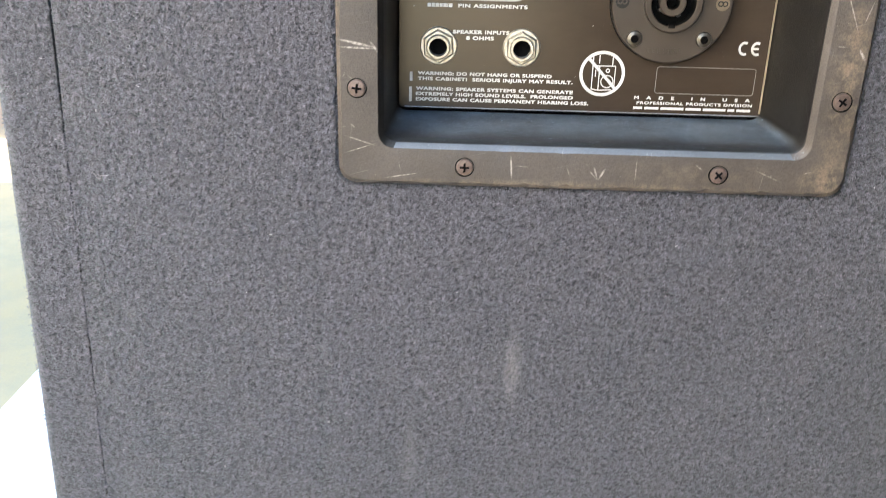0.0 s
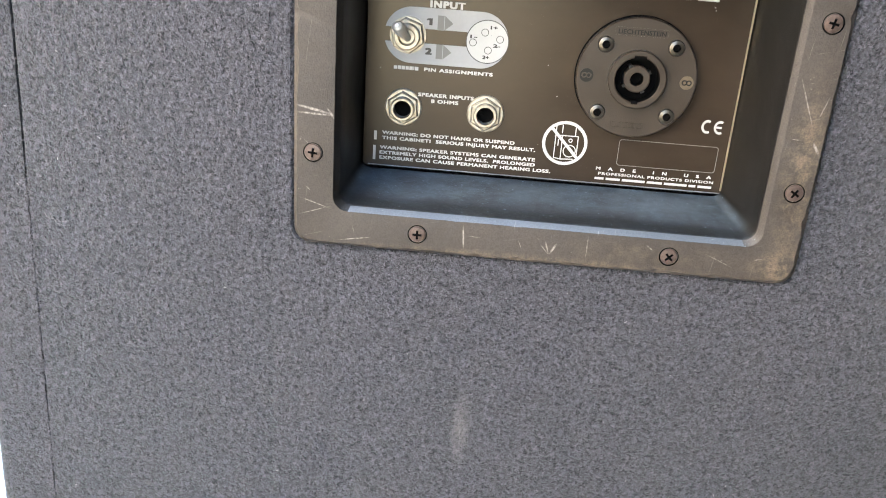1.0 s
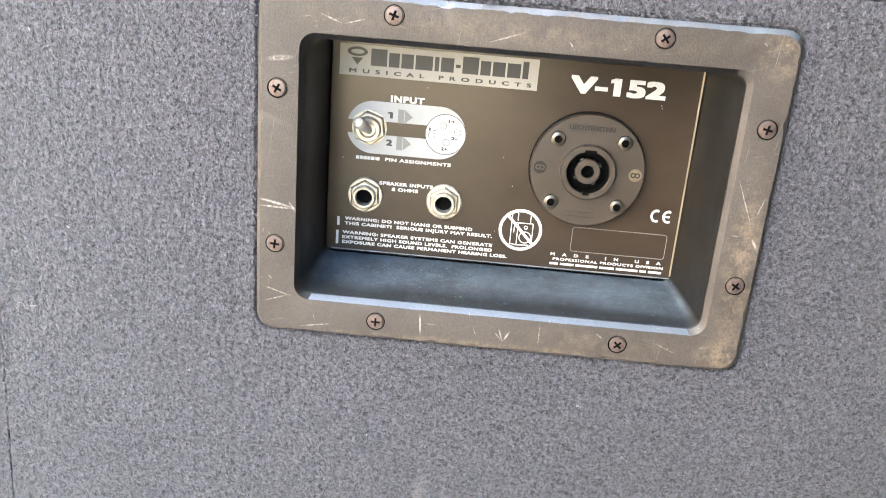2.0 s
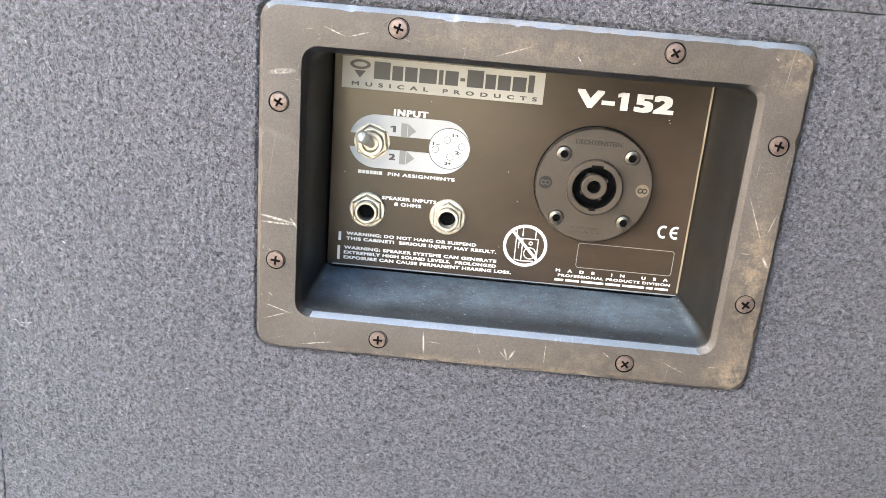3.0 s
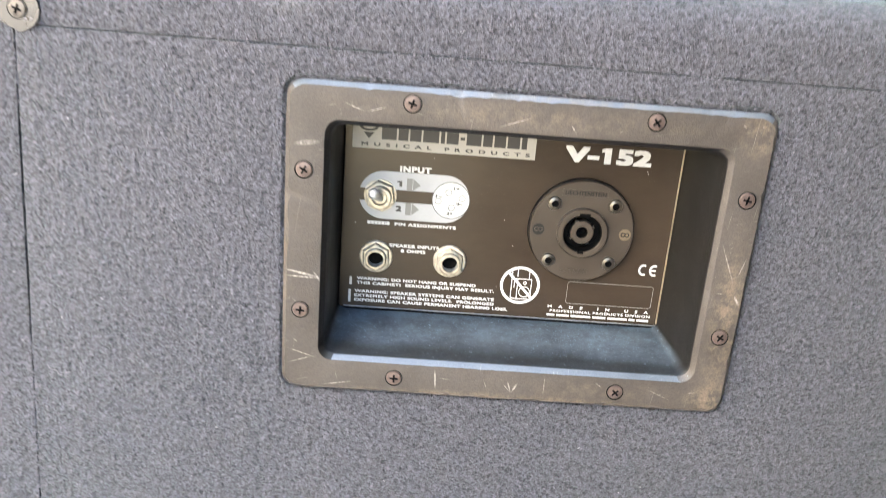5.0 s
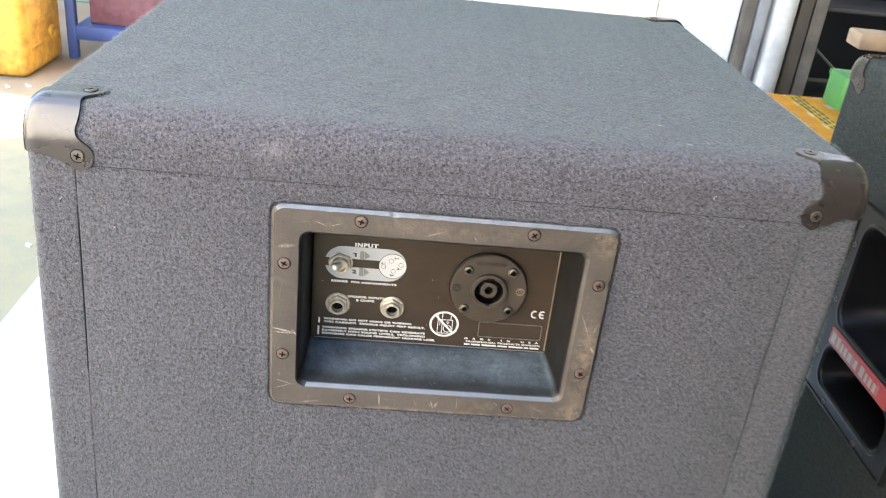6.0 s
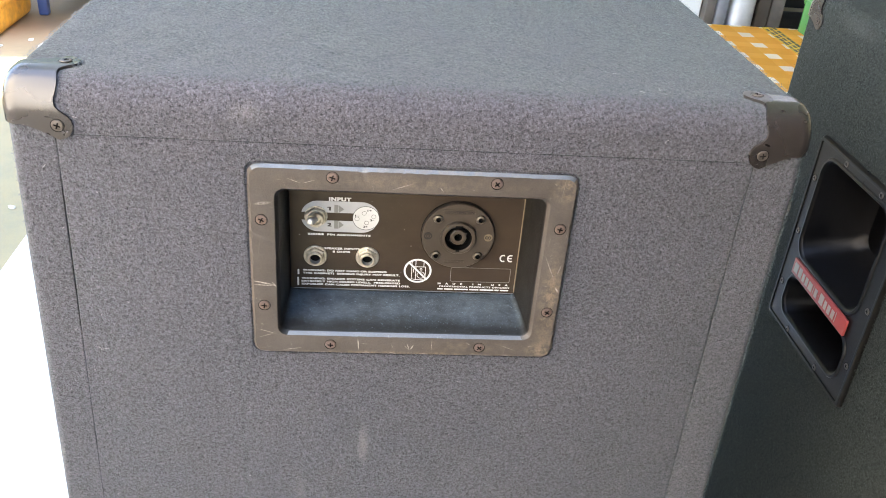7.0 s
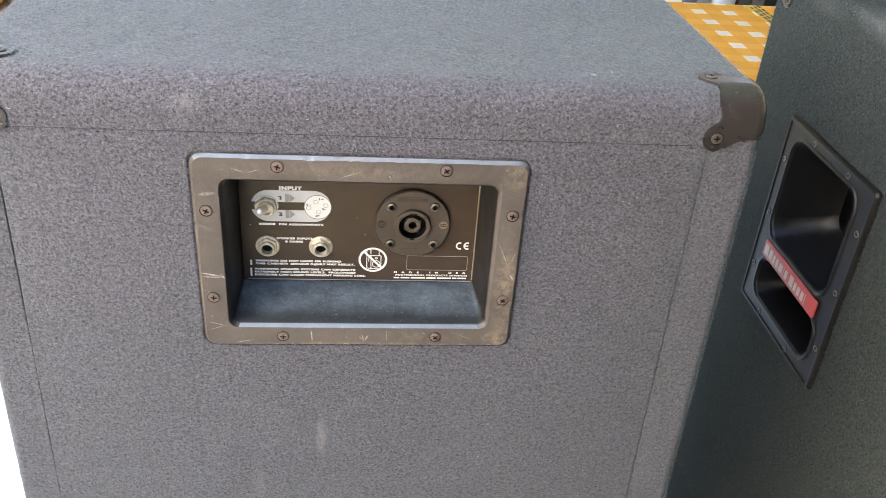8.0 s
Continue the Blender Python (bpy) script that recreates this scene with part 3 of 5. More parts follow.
def corner_cap(parent, corner, sx, sy, sz):
    """A pressed metal corner with a lobe and a screw on each of its three faces. sx, sy, sz point into the box."""
    bm = bmesh.new()
    T = 0.0021
    box = (0.0, 9.0, 0.0, 9.0, -9.0, 0.0)

    def mapped(d, t, axis):
        P, N = round_box(np.array([[d[0], d[1], -d[2]]]), axis, box)
        p = P[0] + N[0] * t
        return (corner[0] + sx * p[0], corner[1] + sy * p[1], corner[2] - sz * p[2])

    def right(v):
        pts = ((0, 35.5), (8, 35), (15, 33.8), (19, 34.5), (22, 37.5), (25, 42), (28, 44.2), (32, 45), (36, 44.2), (39, 42), (41, 39.2), (42, 36))
        for (a, ua), (b, ub) in zip(pts, pts[1:]):
            if v <= b:
                return ua + (ub - ua) * (v - a) / (b - a)
        return 36.0

    def left(v):
        if v <= 32:
            return 0.0
        return 11 + 23.5 * ((v - 32) / 10.0) ** 0.75

    rows = [32.0 * i / 24 for i in range(25)] + [32.05] + [32 + 10.0 * i / 12 for i in range(1, 13)]
    cols = 24
    for axes in ((0, 1, 2), (0, 2, 1), (1, 0, 2)):
        grid = []
        for v in rows:
            line = []
            for j in range(cols + 1):
                lo = left(v)
                u = lo + (right(v) - lo) * j / cols
                d = [0.0, 0.0, 0.0]
                d[axes[0]], d[axes[2]] = u / 1000, v / 1000
                line.append((bm.verts.new(mapped(d, T, axes[1])), d))
            grid.append(line)
        for a, b in zip(grid, grid[1:]):
            for j in range(cols):
                bm.faces.new((a[j][0], a[j + 1][0], b[j + 1][0], b[j][0]))
        edge = [g[cols] for g in grid] + grid[-1][::-1][1:] + [g[0] for g in grid[::-1] if g[0][1][axes[2]] > 0.03201][1:] + grid[24][:6][::-1]
        low = [bm.verts.new(mapped(d, -0.001, axes[1])) for _, d in edge]
        for i in range(len(edge) - 1):
            bm.faces.new((edge[i][0], edge[i + 1][0], low[i + 1], low[i]))
    bmesh.ops.remove_doubles(bm, verts=bm.verts, dist=0.00008)
    cap = part("corner_cap", bm, M["cap"], parent, "black pressed-metal corner with screws")
    for axes in ((0, 1, 2), (0, 2, 1), (1, 0, 2)):
        d = [0.0, 0.0, 0.0]
        d[axes[0]], d[axes[2]] = 0.0350, 0.0318
        p = Vector(mapped(d, T + 0.0002, axes[1]))
        n = [0, 0, 0]
        n[axes[1]] = -(sx, sy, sz)[axes[1]]
        screw_at(p, Vector(n), 0.9, cap, M["screw_black"])
    return cap


def screw_mesh(mat):
    """A countersunk cross-head screw, facing -y."""
    bm = bmesh.new()
    r = 0.0045
    lathe(bm, [(r, -0.0008), (r, 0.0), (r * 0.93, 0.0006)], 24)
    # black ring painted for the shaded gap round the head
    lathe(bm, [(r, -0.0004), (r * 1.13, -0.0001), (r * 1.16, 0.0001), (r * 1.17, -0.0008)], 24, mi=1)
    a, b = 0.00058, 0.0025
    cross = [(a, a), (a, b), (-a, b), (-a, a), (-b, a), (-b, -a), (-a, -a), (-a, -b), (a, -b), (a, -a), (b, -a), (b, a)]
    top = [v for v in bm.verts if v.co.y < -0.00055]
    top.sort(key=lambda v: math.atan2(v.co.z, v.co.x))
    lip = [bm.verts.new((x, -0.0009, z)) for x, z in cross]
    floor = [bm.verts.new((x * 0.9, 0.0001, z * 0.9)) for x, z in cross]
    # the head between its round edge and the cross, sector by sector
    for k in range(12):
        a0, a1 = lip[k], lip[(k + 1) % 12]
        near = min(range(24), key=lambda i: (top[i].co - a0.co).length)
        far = min(range(24), key=lambda i: (top[i].co - a1.co).length)
        i = near
        while i != far:
            bm.faces.new((a0, top[i], top[(i + 1) % 24]))
            i = (i + 1) % 24
        bm.faces.new((a0, top[far], a1))
    for i in range(12):
        bm.faces.new((lip[i], lip[(i + 1) % 12], floor[(i + 1) % 12], floor[i])).material_index = 1
    bm.faces.new(floor).material_index = 1
    return finish("screw", bm, [mat, M["hole"]], 25)


SCREWS = {}


def screw_at(place, normal, size, parent, mat, turn=None):
    key = mat.name
    if key not in SCREWS:
        SCREWS[key] = screw_mesh(mat)
    ob = new("screw", SCREWS[key])
    under(ob, parent)
    q = Vector(normal).to_track_quat("-Y", "Z").to_matrix().to_4x4()
    spin = Matrix.Rotation(random.uniform(0, math.pi) if turn is None else turn, 4, "Y")
    ob.matrix_basis = Matrix.Translation(place) @ q @ spin @ Matrix.Scale(size, 4)
    return ob


def worn_outline(hw, hh, r, y, rng, nicks, depth):
    """A rounded rectangle about the dish with points all along it, dented inwards or outwards at some places."""
    pts = rrect(0, DISH_Z, hw, hh, r)
    out = []
    for j, ((ax, az), (bx, bz)) in enumerate(zip(pts, pts[1:] + pts[:1])):
        k = {6: 165, 13: 105, 20: 165, 27: 105}.get(j, 1)
        out += [(ax + (bx - ax) * i / k, az + (bz - az) * i / k) for i in range(k)]
    dents = [(rng.randrange(len(out)), rng.uniform(1.0, 2.6), rng.uniform(0.3, 1.0) * depth) for _ in range(nicks)]
    res = []
    for i, (x, z) in enumerate(out):
        d = sum(a * math.exp(-(min(abs(i - c), len(out) - abs(i - c)) / w) ** 2) for c, w, a in dents)
        d += depth * 0.10 * rng.uniform(-1, 1)
        f = 1 - d / math.hypot(x, z - DISH_Z)
        res.append((x * f, y + max(0.0, d) * 0.5, DISH_Z + (z - DISH_Z) * f))
    return res


def input_dish(parent):
    bm = bmesh.new()
    z = DISH_Z
    rng = random.Random(23)
    loops = []
    for hw, hh, r, y, nicks, depth in ((0.1180, 0.0806, 0.0080, 0.0012, 0, 0.0), (0.1194, 0.0820, 0.0085, -0.0008, 0, 0.0), (0.1194, 0.0820, 0.0085, -0.0018, 20, 0.0003), (0.1174, 0.0800, 0.0074, -0.0044, 60, 0.0007),
                                       (0.1008, 0.0643, 0.0074, -0.0044, 22, -0.0006), (0.1004, 0.0639, 0.0072, -0.0043, 10, -0.0003), (0.0982, 0.0617, 0.0060, -0.0016, 0, 0.0), (0.0978, 0.0611, 0.0058, -0.0004, 0, 0.0),
                                       (0.0974, 0.0602, 0.0052, 0.010, 0, 0.0), (0.0960, 0.0590, 0.0045, 0.0545, 0, 0.0)):
        loops.append(worn_outline(hw, hh, r, y, rng, nicks, depth))
    loops[-1] = [(x - 0.0022 if x > 0.05 else x, y, zz) for x, y, zz in loops[-1]]
    loft(bm, loops[:6], 0)
    loft(bm, loops[5:7], 0)
    bm.normal_update()
    # bevel colours follow facing: painted sky blue upwards, recess dark left and above
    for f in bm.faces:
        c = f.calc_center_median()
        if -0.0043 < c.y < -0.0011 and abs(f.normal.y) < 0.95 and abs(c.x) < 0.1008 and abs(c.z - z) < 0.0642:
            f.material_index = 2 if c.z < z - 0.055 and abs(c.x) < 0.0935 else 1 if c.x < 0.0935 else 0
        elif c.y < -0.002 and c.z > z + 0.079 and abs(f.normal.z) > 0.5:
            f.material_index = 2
    # recess walls take the plastic with shade in its colour
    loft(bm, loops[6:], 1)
    bmesh.ops.remove_doubles(bm, verts=bm.verts, dist=0.00002)
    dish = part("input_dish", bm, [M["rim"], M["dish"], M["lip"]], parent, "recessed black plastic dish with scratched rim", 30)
    for x, zz, a in ((-0.059, 1.0465, 0.3), (0.059, 1.0465, 0.9), (-0.110, 1.0105, 0.5), (-0.110, 0.936, 0.1), (0.110, 1.011, 0.2), (0.110, 0.936, 0.55), (-0.0595, 0.900, 0.0), (0.0595, 0.900, 0.8)):
        screw_at((x, -0.0046, zz), (0, -1, 0), 0.88, dish, M["screw"], a)
    return dish


PY = 0.0530                       # face of the control panel
INK = PY - 0.00012


def control_panel(parent):
    bm = bmesh.new()
    slab(bm, rrect(-0.0009, 0.9735, 0.0943, 0.0582, 0.0015, 2), PY, PY + 0.0014)
    bm.normal_update()
    for f in bm.faces:
        if abs(f.normal.y) < 0.5:
            f.material_index = 1
    panel = part("control_panel", bm, [M["panel"], M["panel_edge"]], parent, "dark brown-black panel with white printed lettering", 0)
    for pts in ([(0.0927, 0.9170), (0.0935, 0.9170), (0.0931, 1.0300), (0.0923, 1.0300)], [(-0.0925, 0.91535), (0.0930, 0.91535), (0.0930, 0.91575), (-0.0925, 0.91575)]):
        bm = bmesh.new()
        slab(bm, pts, PY - 0.0005, PY + 0.0012)
        part("bare_edge", bm, M["panel_edge"] if pts[0][0] > 0 else M["panel_lip"], panel, "bare bright edge of the panel", 0)
    return panel


def print_panel(panel):
    W, S = M["white_ink"], M["silver_ink"]

    def ink(name, pts, mat, lift=0.0):
        bm = bmesh.new()
        slab(bm, pts, INK - lift - 0.00006, PY - 0.00002)
        return part(name, bm, mat, panel, smooth=0)

    def ring(name, outer, inner, mat, lift=0.0):
        bm = bmesh.new()
        ring_slab(bm, outer, inner, INK - lift - 0.00006, PY - 0.00002)
        return part(name, bm, mat, panel, smooth=0)

    def box(x0, x1, z0, z1):
        return [(x0, z0), (x1, z0), (x1, z1), (x0, z1)]

    lay = INK - 0.0002
    # brand strip: plain shapes for the mark, words below
    ink("brand_strip", box(-0.0915, 0.0100, 1.0105, 1.0262), M["cream_ink"])
    x = -0.0755
    for w, tall in ((0.0092, 1), (0.0064, 0), (0.0072, 0), (0.0098, 0), (0.0032, 0), (0.0076, 0), (0.0034, 2), (0.0092, 1), (0.0062, 0), (0.0074, 0), (0.0078, 0), (0.0040, 1)):
        h0, h1 = (1.0186, 1.0202) if tall == 2 else (1.0160, 1.0246 if tall else 1.0232)
        ink("brand_bar", box(x, x + w - 0.0010, h0, h1), M["dark_ink"], 0.0001)
        x += w
    mark = bmesh.new()
    ring_slab(mark, [(-0.0825 + 0.0052 * math.cos(a), 1.0226 + 0.0024 * math.sin(a)) for a in np.linspace(0, math.tau, 25)[:-1]],
              [(-0.0825 + 0.0034 * math.cos(a), 1.0226 + 0.0012 * math.sin(a)) for a in np.linspace(0, math.tau, 25)[:-1]], lay, INK)
    slab(mark, [(-0.0855, 1.0196), (-0.0795, 1.0196), (-0.0825, 1.0160)], lay, INK)
    part("brand_emblem", mark, M["dark_ink"], panel, smooth=0)
    words("lettering", "M U S I C A L   P R O D U C T S", -0.0865, 1.0119, 0.0935, 0.0021, lay, M["dark_ink"], panel, 0.07, 1.25)
    words("lettering", "V-152", 0.0266, 1.0113, 0.0486, 0.0090, INK - 0.0001, W, panel, 0.085, 1.0)
    ink("lettering", [(0.0500, 1.0203), (0.0488, 1.0200), (0.0470, 1.0194), (0.0470, 1.0176), (0.0500, 1.0183)], W)
    words("lettering", "INPUT", -0.0643, 0.9984, 0.0176, 0.0034, INK - 0.0001, W, panel, 0.08, 1.16)

    # rounded strip with the switch positions and the pins
    z0, h, x0, x1 = 0.9842, 0.0139, -0.0865, -0.0242

    def half(sign):
        cut = 0.0036
        out = []
        a0 = math.asin(cut / h)
        for i in range(13):
            a = a0 + (math.pi / 2 - a0) * i / 12
            out.append((x1 - h + h * math.cos(a), z0 + sign * h * math.sin(a)))
        for i in range(13):
            a = math.pi / 2 + (math.pi / 2 - a0) * i / 12
            out.append((x0 + h + h * math.cos(a), z0 + sign * h * math.sin(a)))
        return out
    ink("switch_strip", half(1), S)
    ink("switch_strip", half(-1), S)
    for zz in (0.9912, 0.9770):
        ink("arrow_band", box(-0.0600, -0.0568, zz - 0.0036, zz + 0.0036), M["grey_ink"], 0.0001)
        ink("arrow", [(-0.0565, zz - 0.0036), (-0.0522, zz), (-0.0565, zz + 0.0036)], M["grey_ink"], 0.0001)
    words("lettering", "1", -0.0642, 0.9898, 0.0016, 0.0034, lay, M["dark_ink"], panel, 0.09)
    ink("lettering", [(-0.0641, 0.9932), (-0.0648, 0.9930), (-0.0655, 0.9927), (-0.0655, 0.9920), (-0.0641, 0.9923)], M["dark_ink"], 0.0001)
    words("lettering", "2", -0.0655, 0.9752, 0.0034, 0.0034, lay, M["dark_ink"], panel, 0.09)
    cx, cz = -0.0346, 0.9838
    ink("pin_disc", circle(cx, cz, 0.0106, 40), M["disc_ink"], 0.0001)
    ring("pin_outline", circle(cx, cz, 0.0108, 40), circle(cx, cz, 0.0104, 40), M["dark_ink"], 0.00015)
    for dx, dz, tx, tz, s in ((-0.0015, 0.0045, 0.0010, 0.0062, "1+"), (0.0062, 0.0016, 0.0030, -0.0026, "2-"), (-0.0072, -0.0008, -0.0088, 0.0012, "1-"), (0.0006, -0.0042, -0.0020, -0.0086, "2+")):
        ring("pin_ring", circle(cx + dx, cz + dz, 0.0019, 20), circle(cx + dx, cz + dz, 0.0016, 20), M["dark_ink"], 0.00012)
        words("lettering", s, cx + tx, cz + tz, 0.0036, 0.0018, lay, M["dark_ink"], panel, 0.08)
    # a maker's name as bars, then the words
    xb = -0.0810
    for w in (0.0021, 0.0019, 0.0021, 0.0019, 0.0020, 0.0008, 0.0021):
        ink("name_bar", box(xb, xb + w - 0.0003, 0.9668, 0.9686), W)
        xb += w
    words("lettering", "PIN ASSIGNMENTS", -0.0655, 0.9668, 0.0350, 0.0018, INK - 0.0001, W, panel, 0.075, 1.12)
    words("lettering", "SPEAKER INPUTS", -0.0678, 0.9538, 0.0288, 0.0019, INK - 0.0001, W, panel, 0.075, 1.12)
    words("lettering", "8 OHMS", -0.0610, 0.9508, 0.0142, 0.0019, INK - 0.0001, W, panel, 0.075, 1.12)
    ink("rule", box(-0.0897, -0.0883, 0.9290, 0.9338), W)
    ink("rule", box(-0.0900, -0.0886, 0.9182, 0.9260), W)
    for text, x, z, w in (("WARNING: DO NOT HANG OR SUSPEND", -0.0855, 0.9324, 0.0695), ("THIS CABINET!  SERIOUS INJURY MAY RESULT.", -0.0855, 0.9296, 0.0805),
                          ("WARNING: SPEAKER SYSTEMS CAN GENERATE", -0.0865, 0.9244, 0.0820), ("EXTREMELY HIGH SOUND LEVELS.  PROLONGED", -0.0865, 0.9216, 0.0822),
                          ("EXPOSURE CAN CAUSE PERMANENT HEARING LOSS.", -0.0865, 0.9188, 0.0905)):
        words("lettering", text, x, z, w, 0.0018, INK - 0.0001, W, panel, 0.07, 1.10)
    # sign: do not hang the cabinet
    cx, cz = 0.0098, 0.9355
    ring("sign_ring", circle(cx, cz, 0.0117, 40), circle(cx, cz, 0.0101, 40), W)

    def line(ax, az, bx, bz, w=0.0005):
        d = Vector((bx - ax, bz - az)).normalized() * w / 2
        return [(cx + ax - d.y, cz + az + d.x), (cx + ax + d.y, cz + az - d.x), (cx + bx + d.y, cz + bz - d.x), (cx + bx - d.y, cz + bz + d.x)]
    ink("sign_bar", line(-0.0072, 0.0076, 0.0072, -0.0076, 0.0015), W, 0.0001)
    art = bmesh.new()
    for seg in ((-0.0050, 0.0086, -0.0050, -0.0080), (-0.0015, 0.0040, -0.0015, -0.0086), (-0.0015, 0.0040, 0.0066, 0.0040), (0.0066, 0.0040, 0.0066, -0.0070),
                (-0.0050, -0.0080, -0.0015, -0.0086), (-0.0015, -0.0086, 0.0052, -0.0082), (-0.0050, 0.0040, -0.0015, 0.0040), (-0.0034, 0.0020, -0.0034, -0.0016), (0.0050, 0.0086, 0.0050, 0.0040),
                (-0.0018, 0.0096, -0.0018, 0.0052)):
        slab(art, line(*seg), INK - 0.00008, PY - 0.00002)
    for dx, dz, r in ((0.0028, 0.0016, 0.0011), (0.0028, -0.0040, 0.0034)):
        ring_slab(art, circle(cx + dx, cz + dz, r, 20), circle(cx + dx, cz + dz, r - 0.0005, 20), INK - 0.00008, PY - 0.00002)
    part("sign_drawing", art, W, panel, smooth=0)
    # conformity mark
    for cx2, bar in ((0.0806, False), (0.0869, True)):
        bm = bmesh.new()
        outer = [(cx2 + 0.0030 * math.cos(a), 0.9502 + 0.0035 * math.sin(a)) for a in np.linspace(math.radians(62), math.radians(298), 22)]
        inner = [(cx2 + 0.0019 * math.cos(a), 0.9502 + 0.0023 * math.sin(a)) for a in np.linspace(math.radians(62), math.radians(298), 22)]
        for i in range(21):
            slab(bm, [outer[i], outer[i + 1], inner[i + 1], inner[i]], INK - 0.00006, PY - 0.00002)
        if bar:
            slab(bm, box(cx2 - 0.0024, cx2 + 0.0009, 0.9497, 0.9507), INK - 0.00008, PY - 0.00002)
        part("conformity_letter", bm, W, panel, smooth=0)
    ring("number_frame", rrect(0.0630, 0.9331, 0.0254, 0.0070, 0.0015, 4), rrect(0.0630, 0.9331, 0.0251, 0.0067, 0.0013, 4), M["grey_ink"])
    words("lettering", "M A D E   I N   U S A", 0.0275, 0.9229, 0.0598, 0.0017, INK - 0.0001, W, panel, 0.07, 1.9)
    words("lettering", "PROFESSIONAL PRODUCTS DIVISION", 0.0290, 0.9203, 0.0598, 0.0015, INK - 0.0001, W, panel, 0.06, 1.15)
    xb = 0.0275
    for w in (0.0058, 0.0085, 0.0130, 0.0090, 0.0128, 0.0046, 0.0082):
        ink("address_bar", box(xb, xb + w - 0.0011, 0.9177, 0.9189), W)
        xb += w
    # flecks of dirt
    fl = bmesh.new()
    for _ in range(14):
        x, z, s = random.uniform(-0.088, 0.09), random.uniform(0.925, 1.01), random.uniform(0.00010, 0.00028)
        a = random.uniform(0, 3)
        slab(fl, [(x + s * k * math.cos(a + q), z + s * math.sin(a + q)) for q, k in ((0, 2), (1.6, 1), (3.1, 2), (4.7, 1))], INK - 0.0003, PY)
    tagged(part("dust_fleck", fl, M["lint"], panel, smooth=0), kind="stuff")


def jack(panel, x, z, turn):
    m = Matrix.Translation((x, PY, z)) @ Matrix.Rotation(turn, 4, "Y")
    bm = bmesh.new()
    lathe(bm, [(0.0096, 0.0), (0.0096, 0.0010), (0.0090, 0.0015), (0.0060, 0.0015)], 32, m)
    part("jack_washer", bm, M["nickel"], panel, "tarnished nickel washer of a jack socket", 30)
    bm = bmesh.new()
    lathe(bm, [(0.0086, 0.0010), (0.0086, 0.0030), (0.0078, 0.0037), (0.0055, 0.0037)], m=m, flats=6)
    part("jack_nut", bm, M["nickel"], panel, "tarnished nickel hexagon nut", 30)
    bm = bmesh.new()
    lathe(bm, [(0.0062, 0.0030), (0.0062, 0.0062), (0.0056, 0.0068), (0.0046, 0.0068), (0.0044, 0.0060)], 28, m)
    lathe(bm, [(0.0044, 0.0060), (0.0044, 0.0016)], 28, m, 2)
    lathe(bm, [(0.0044, 0.0016), (0.0040, 0.0014)], 28, m, 1, end=True)
    return part("jack_bush", bm, [M["nickel"], M["hole"], M["jack_inside"]], panel, "tarnished nickel jack socket bush", 30)


def toggle(panel):
    x, z = -0.0745, 0.9842
    bm = bmesh.new()
    m = Matrix.Translation((x, PY, z)) @ Matrix.Rotation(0.35, 4, "Y")
    lathe(bm, [(0.0092, 0.0), (0.0092, 0.0008), (0.006, 0.0008)], 28, m)
    lathe(bm, [(0.0090, 0.0008), (0.0090, 0.0034), (0.0083, 0.0040), (0.0060, 0.0040)], m=m, flats=6)
    lathe(bm, [(0.0065, 0.0034), (0.0065, 0.0072), (0.0060, 0.0078), (0.0044, 0.0078), (0.0036, 0.0058)], 28, m, end=True)
    tilt = Matrix.Translation((x, PY - 0.0055, z - 0.0004)) @ Matrix.Rotation(radians(-24), 4, "X") @ Matrix.Rotation(radians(-10), 4, "Z")
    part("toggle_nut", bm, M["nickel"], panel, "tarnished nickel nut and bush of the switch", 30)
    bm = bmesh.new()
    lathe(bm, [(0.0021, -0.001), (0.0021, 0.0035), (0.0027, 0.0085), (0.0031, 0.0145), (0.0030, 0.0168), (0.0022, 0.0184), (0.0009, 0.0192)], 20, tilt, end=True)
    return part("toggle_lever", bm, M["chrome"], panel, "chrome switch lever flipped upwards", 30)


CONN_X, CONN_Z = 0.0406, 0.9723


def round_connector(panel):
    m = Matrix.Translation((CONN_X, PY, CONN_Z))
    bm = bmesh.new()
    lathe(bm, [(0.0298, 0.0), (0.0298, 0.0042), (0.0292, 0.0050), (0.0143, 0.0051)], 64, m)
    part("connector_flange", bm, M["connector"], panel, "wide round flange of the speaker connector", 30)
    bm = bmesh.new()
    lathe(bm, [(0.0143, 0.0046), (0.0143, 0.0082), (0.0137, 0.0089), (0.0114, 0.0089), (0.0109, 0.0083)], 64, m)
    lathe(bm, [(0.0109, 0.0083), (0.0108, 0.0003), (0.0066, 0.0003), (0.0066, 0.0016)], 40, m, 1)
    part("connector_ring", bm, [M["connector"], M["hole"]], panel, "raised ring of the speaker connector", 30)
    bm = bmesh.new()
    lathe(bm, [(0.0066, 0.0010), (0.0066, 0.0062), (0.0061, 0.0067), (0.0036, 0.0067), (0.0032, 0.0061)], 40, m)
    lathe(bm, [(0.0032, 0.0061), (0.0030, 0.0003)], 40, m, 1, end=True)
    return part("connector_core", bm, [M["connector"], M["hole"]], panel, "core of the speaker connector", 30)


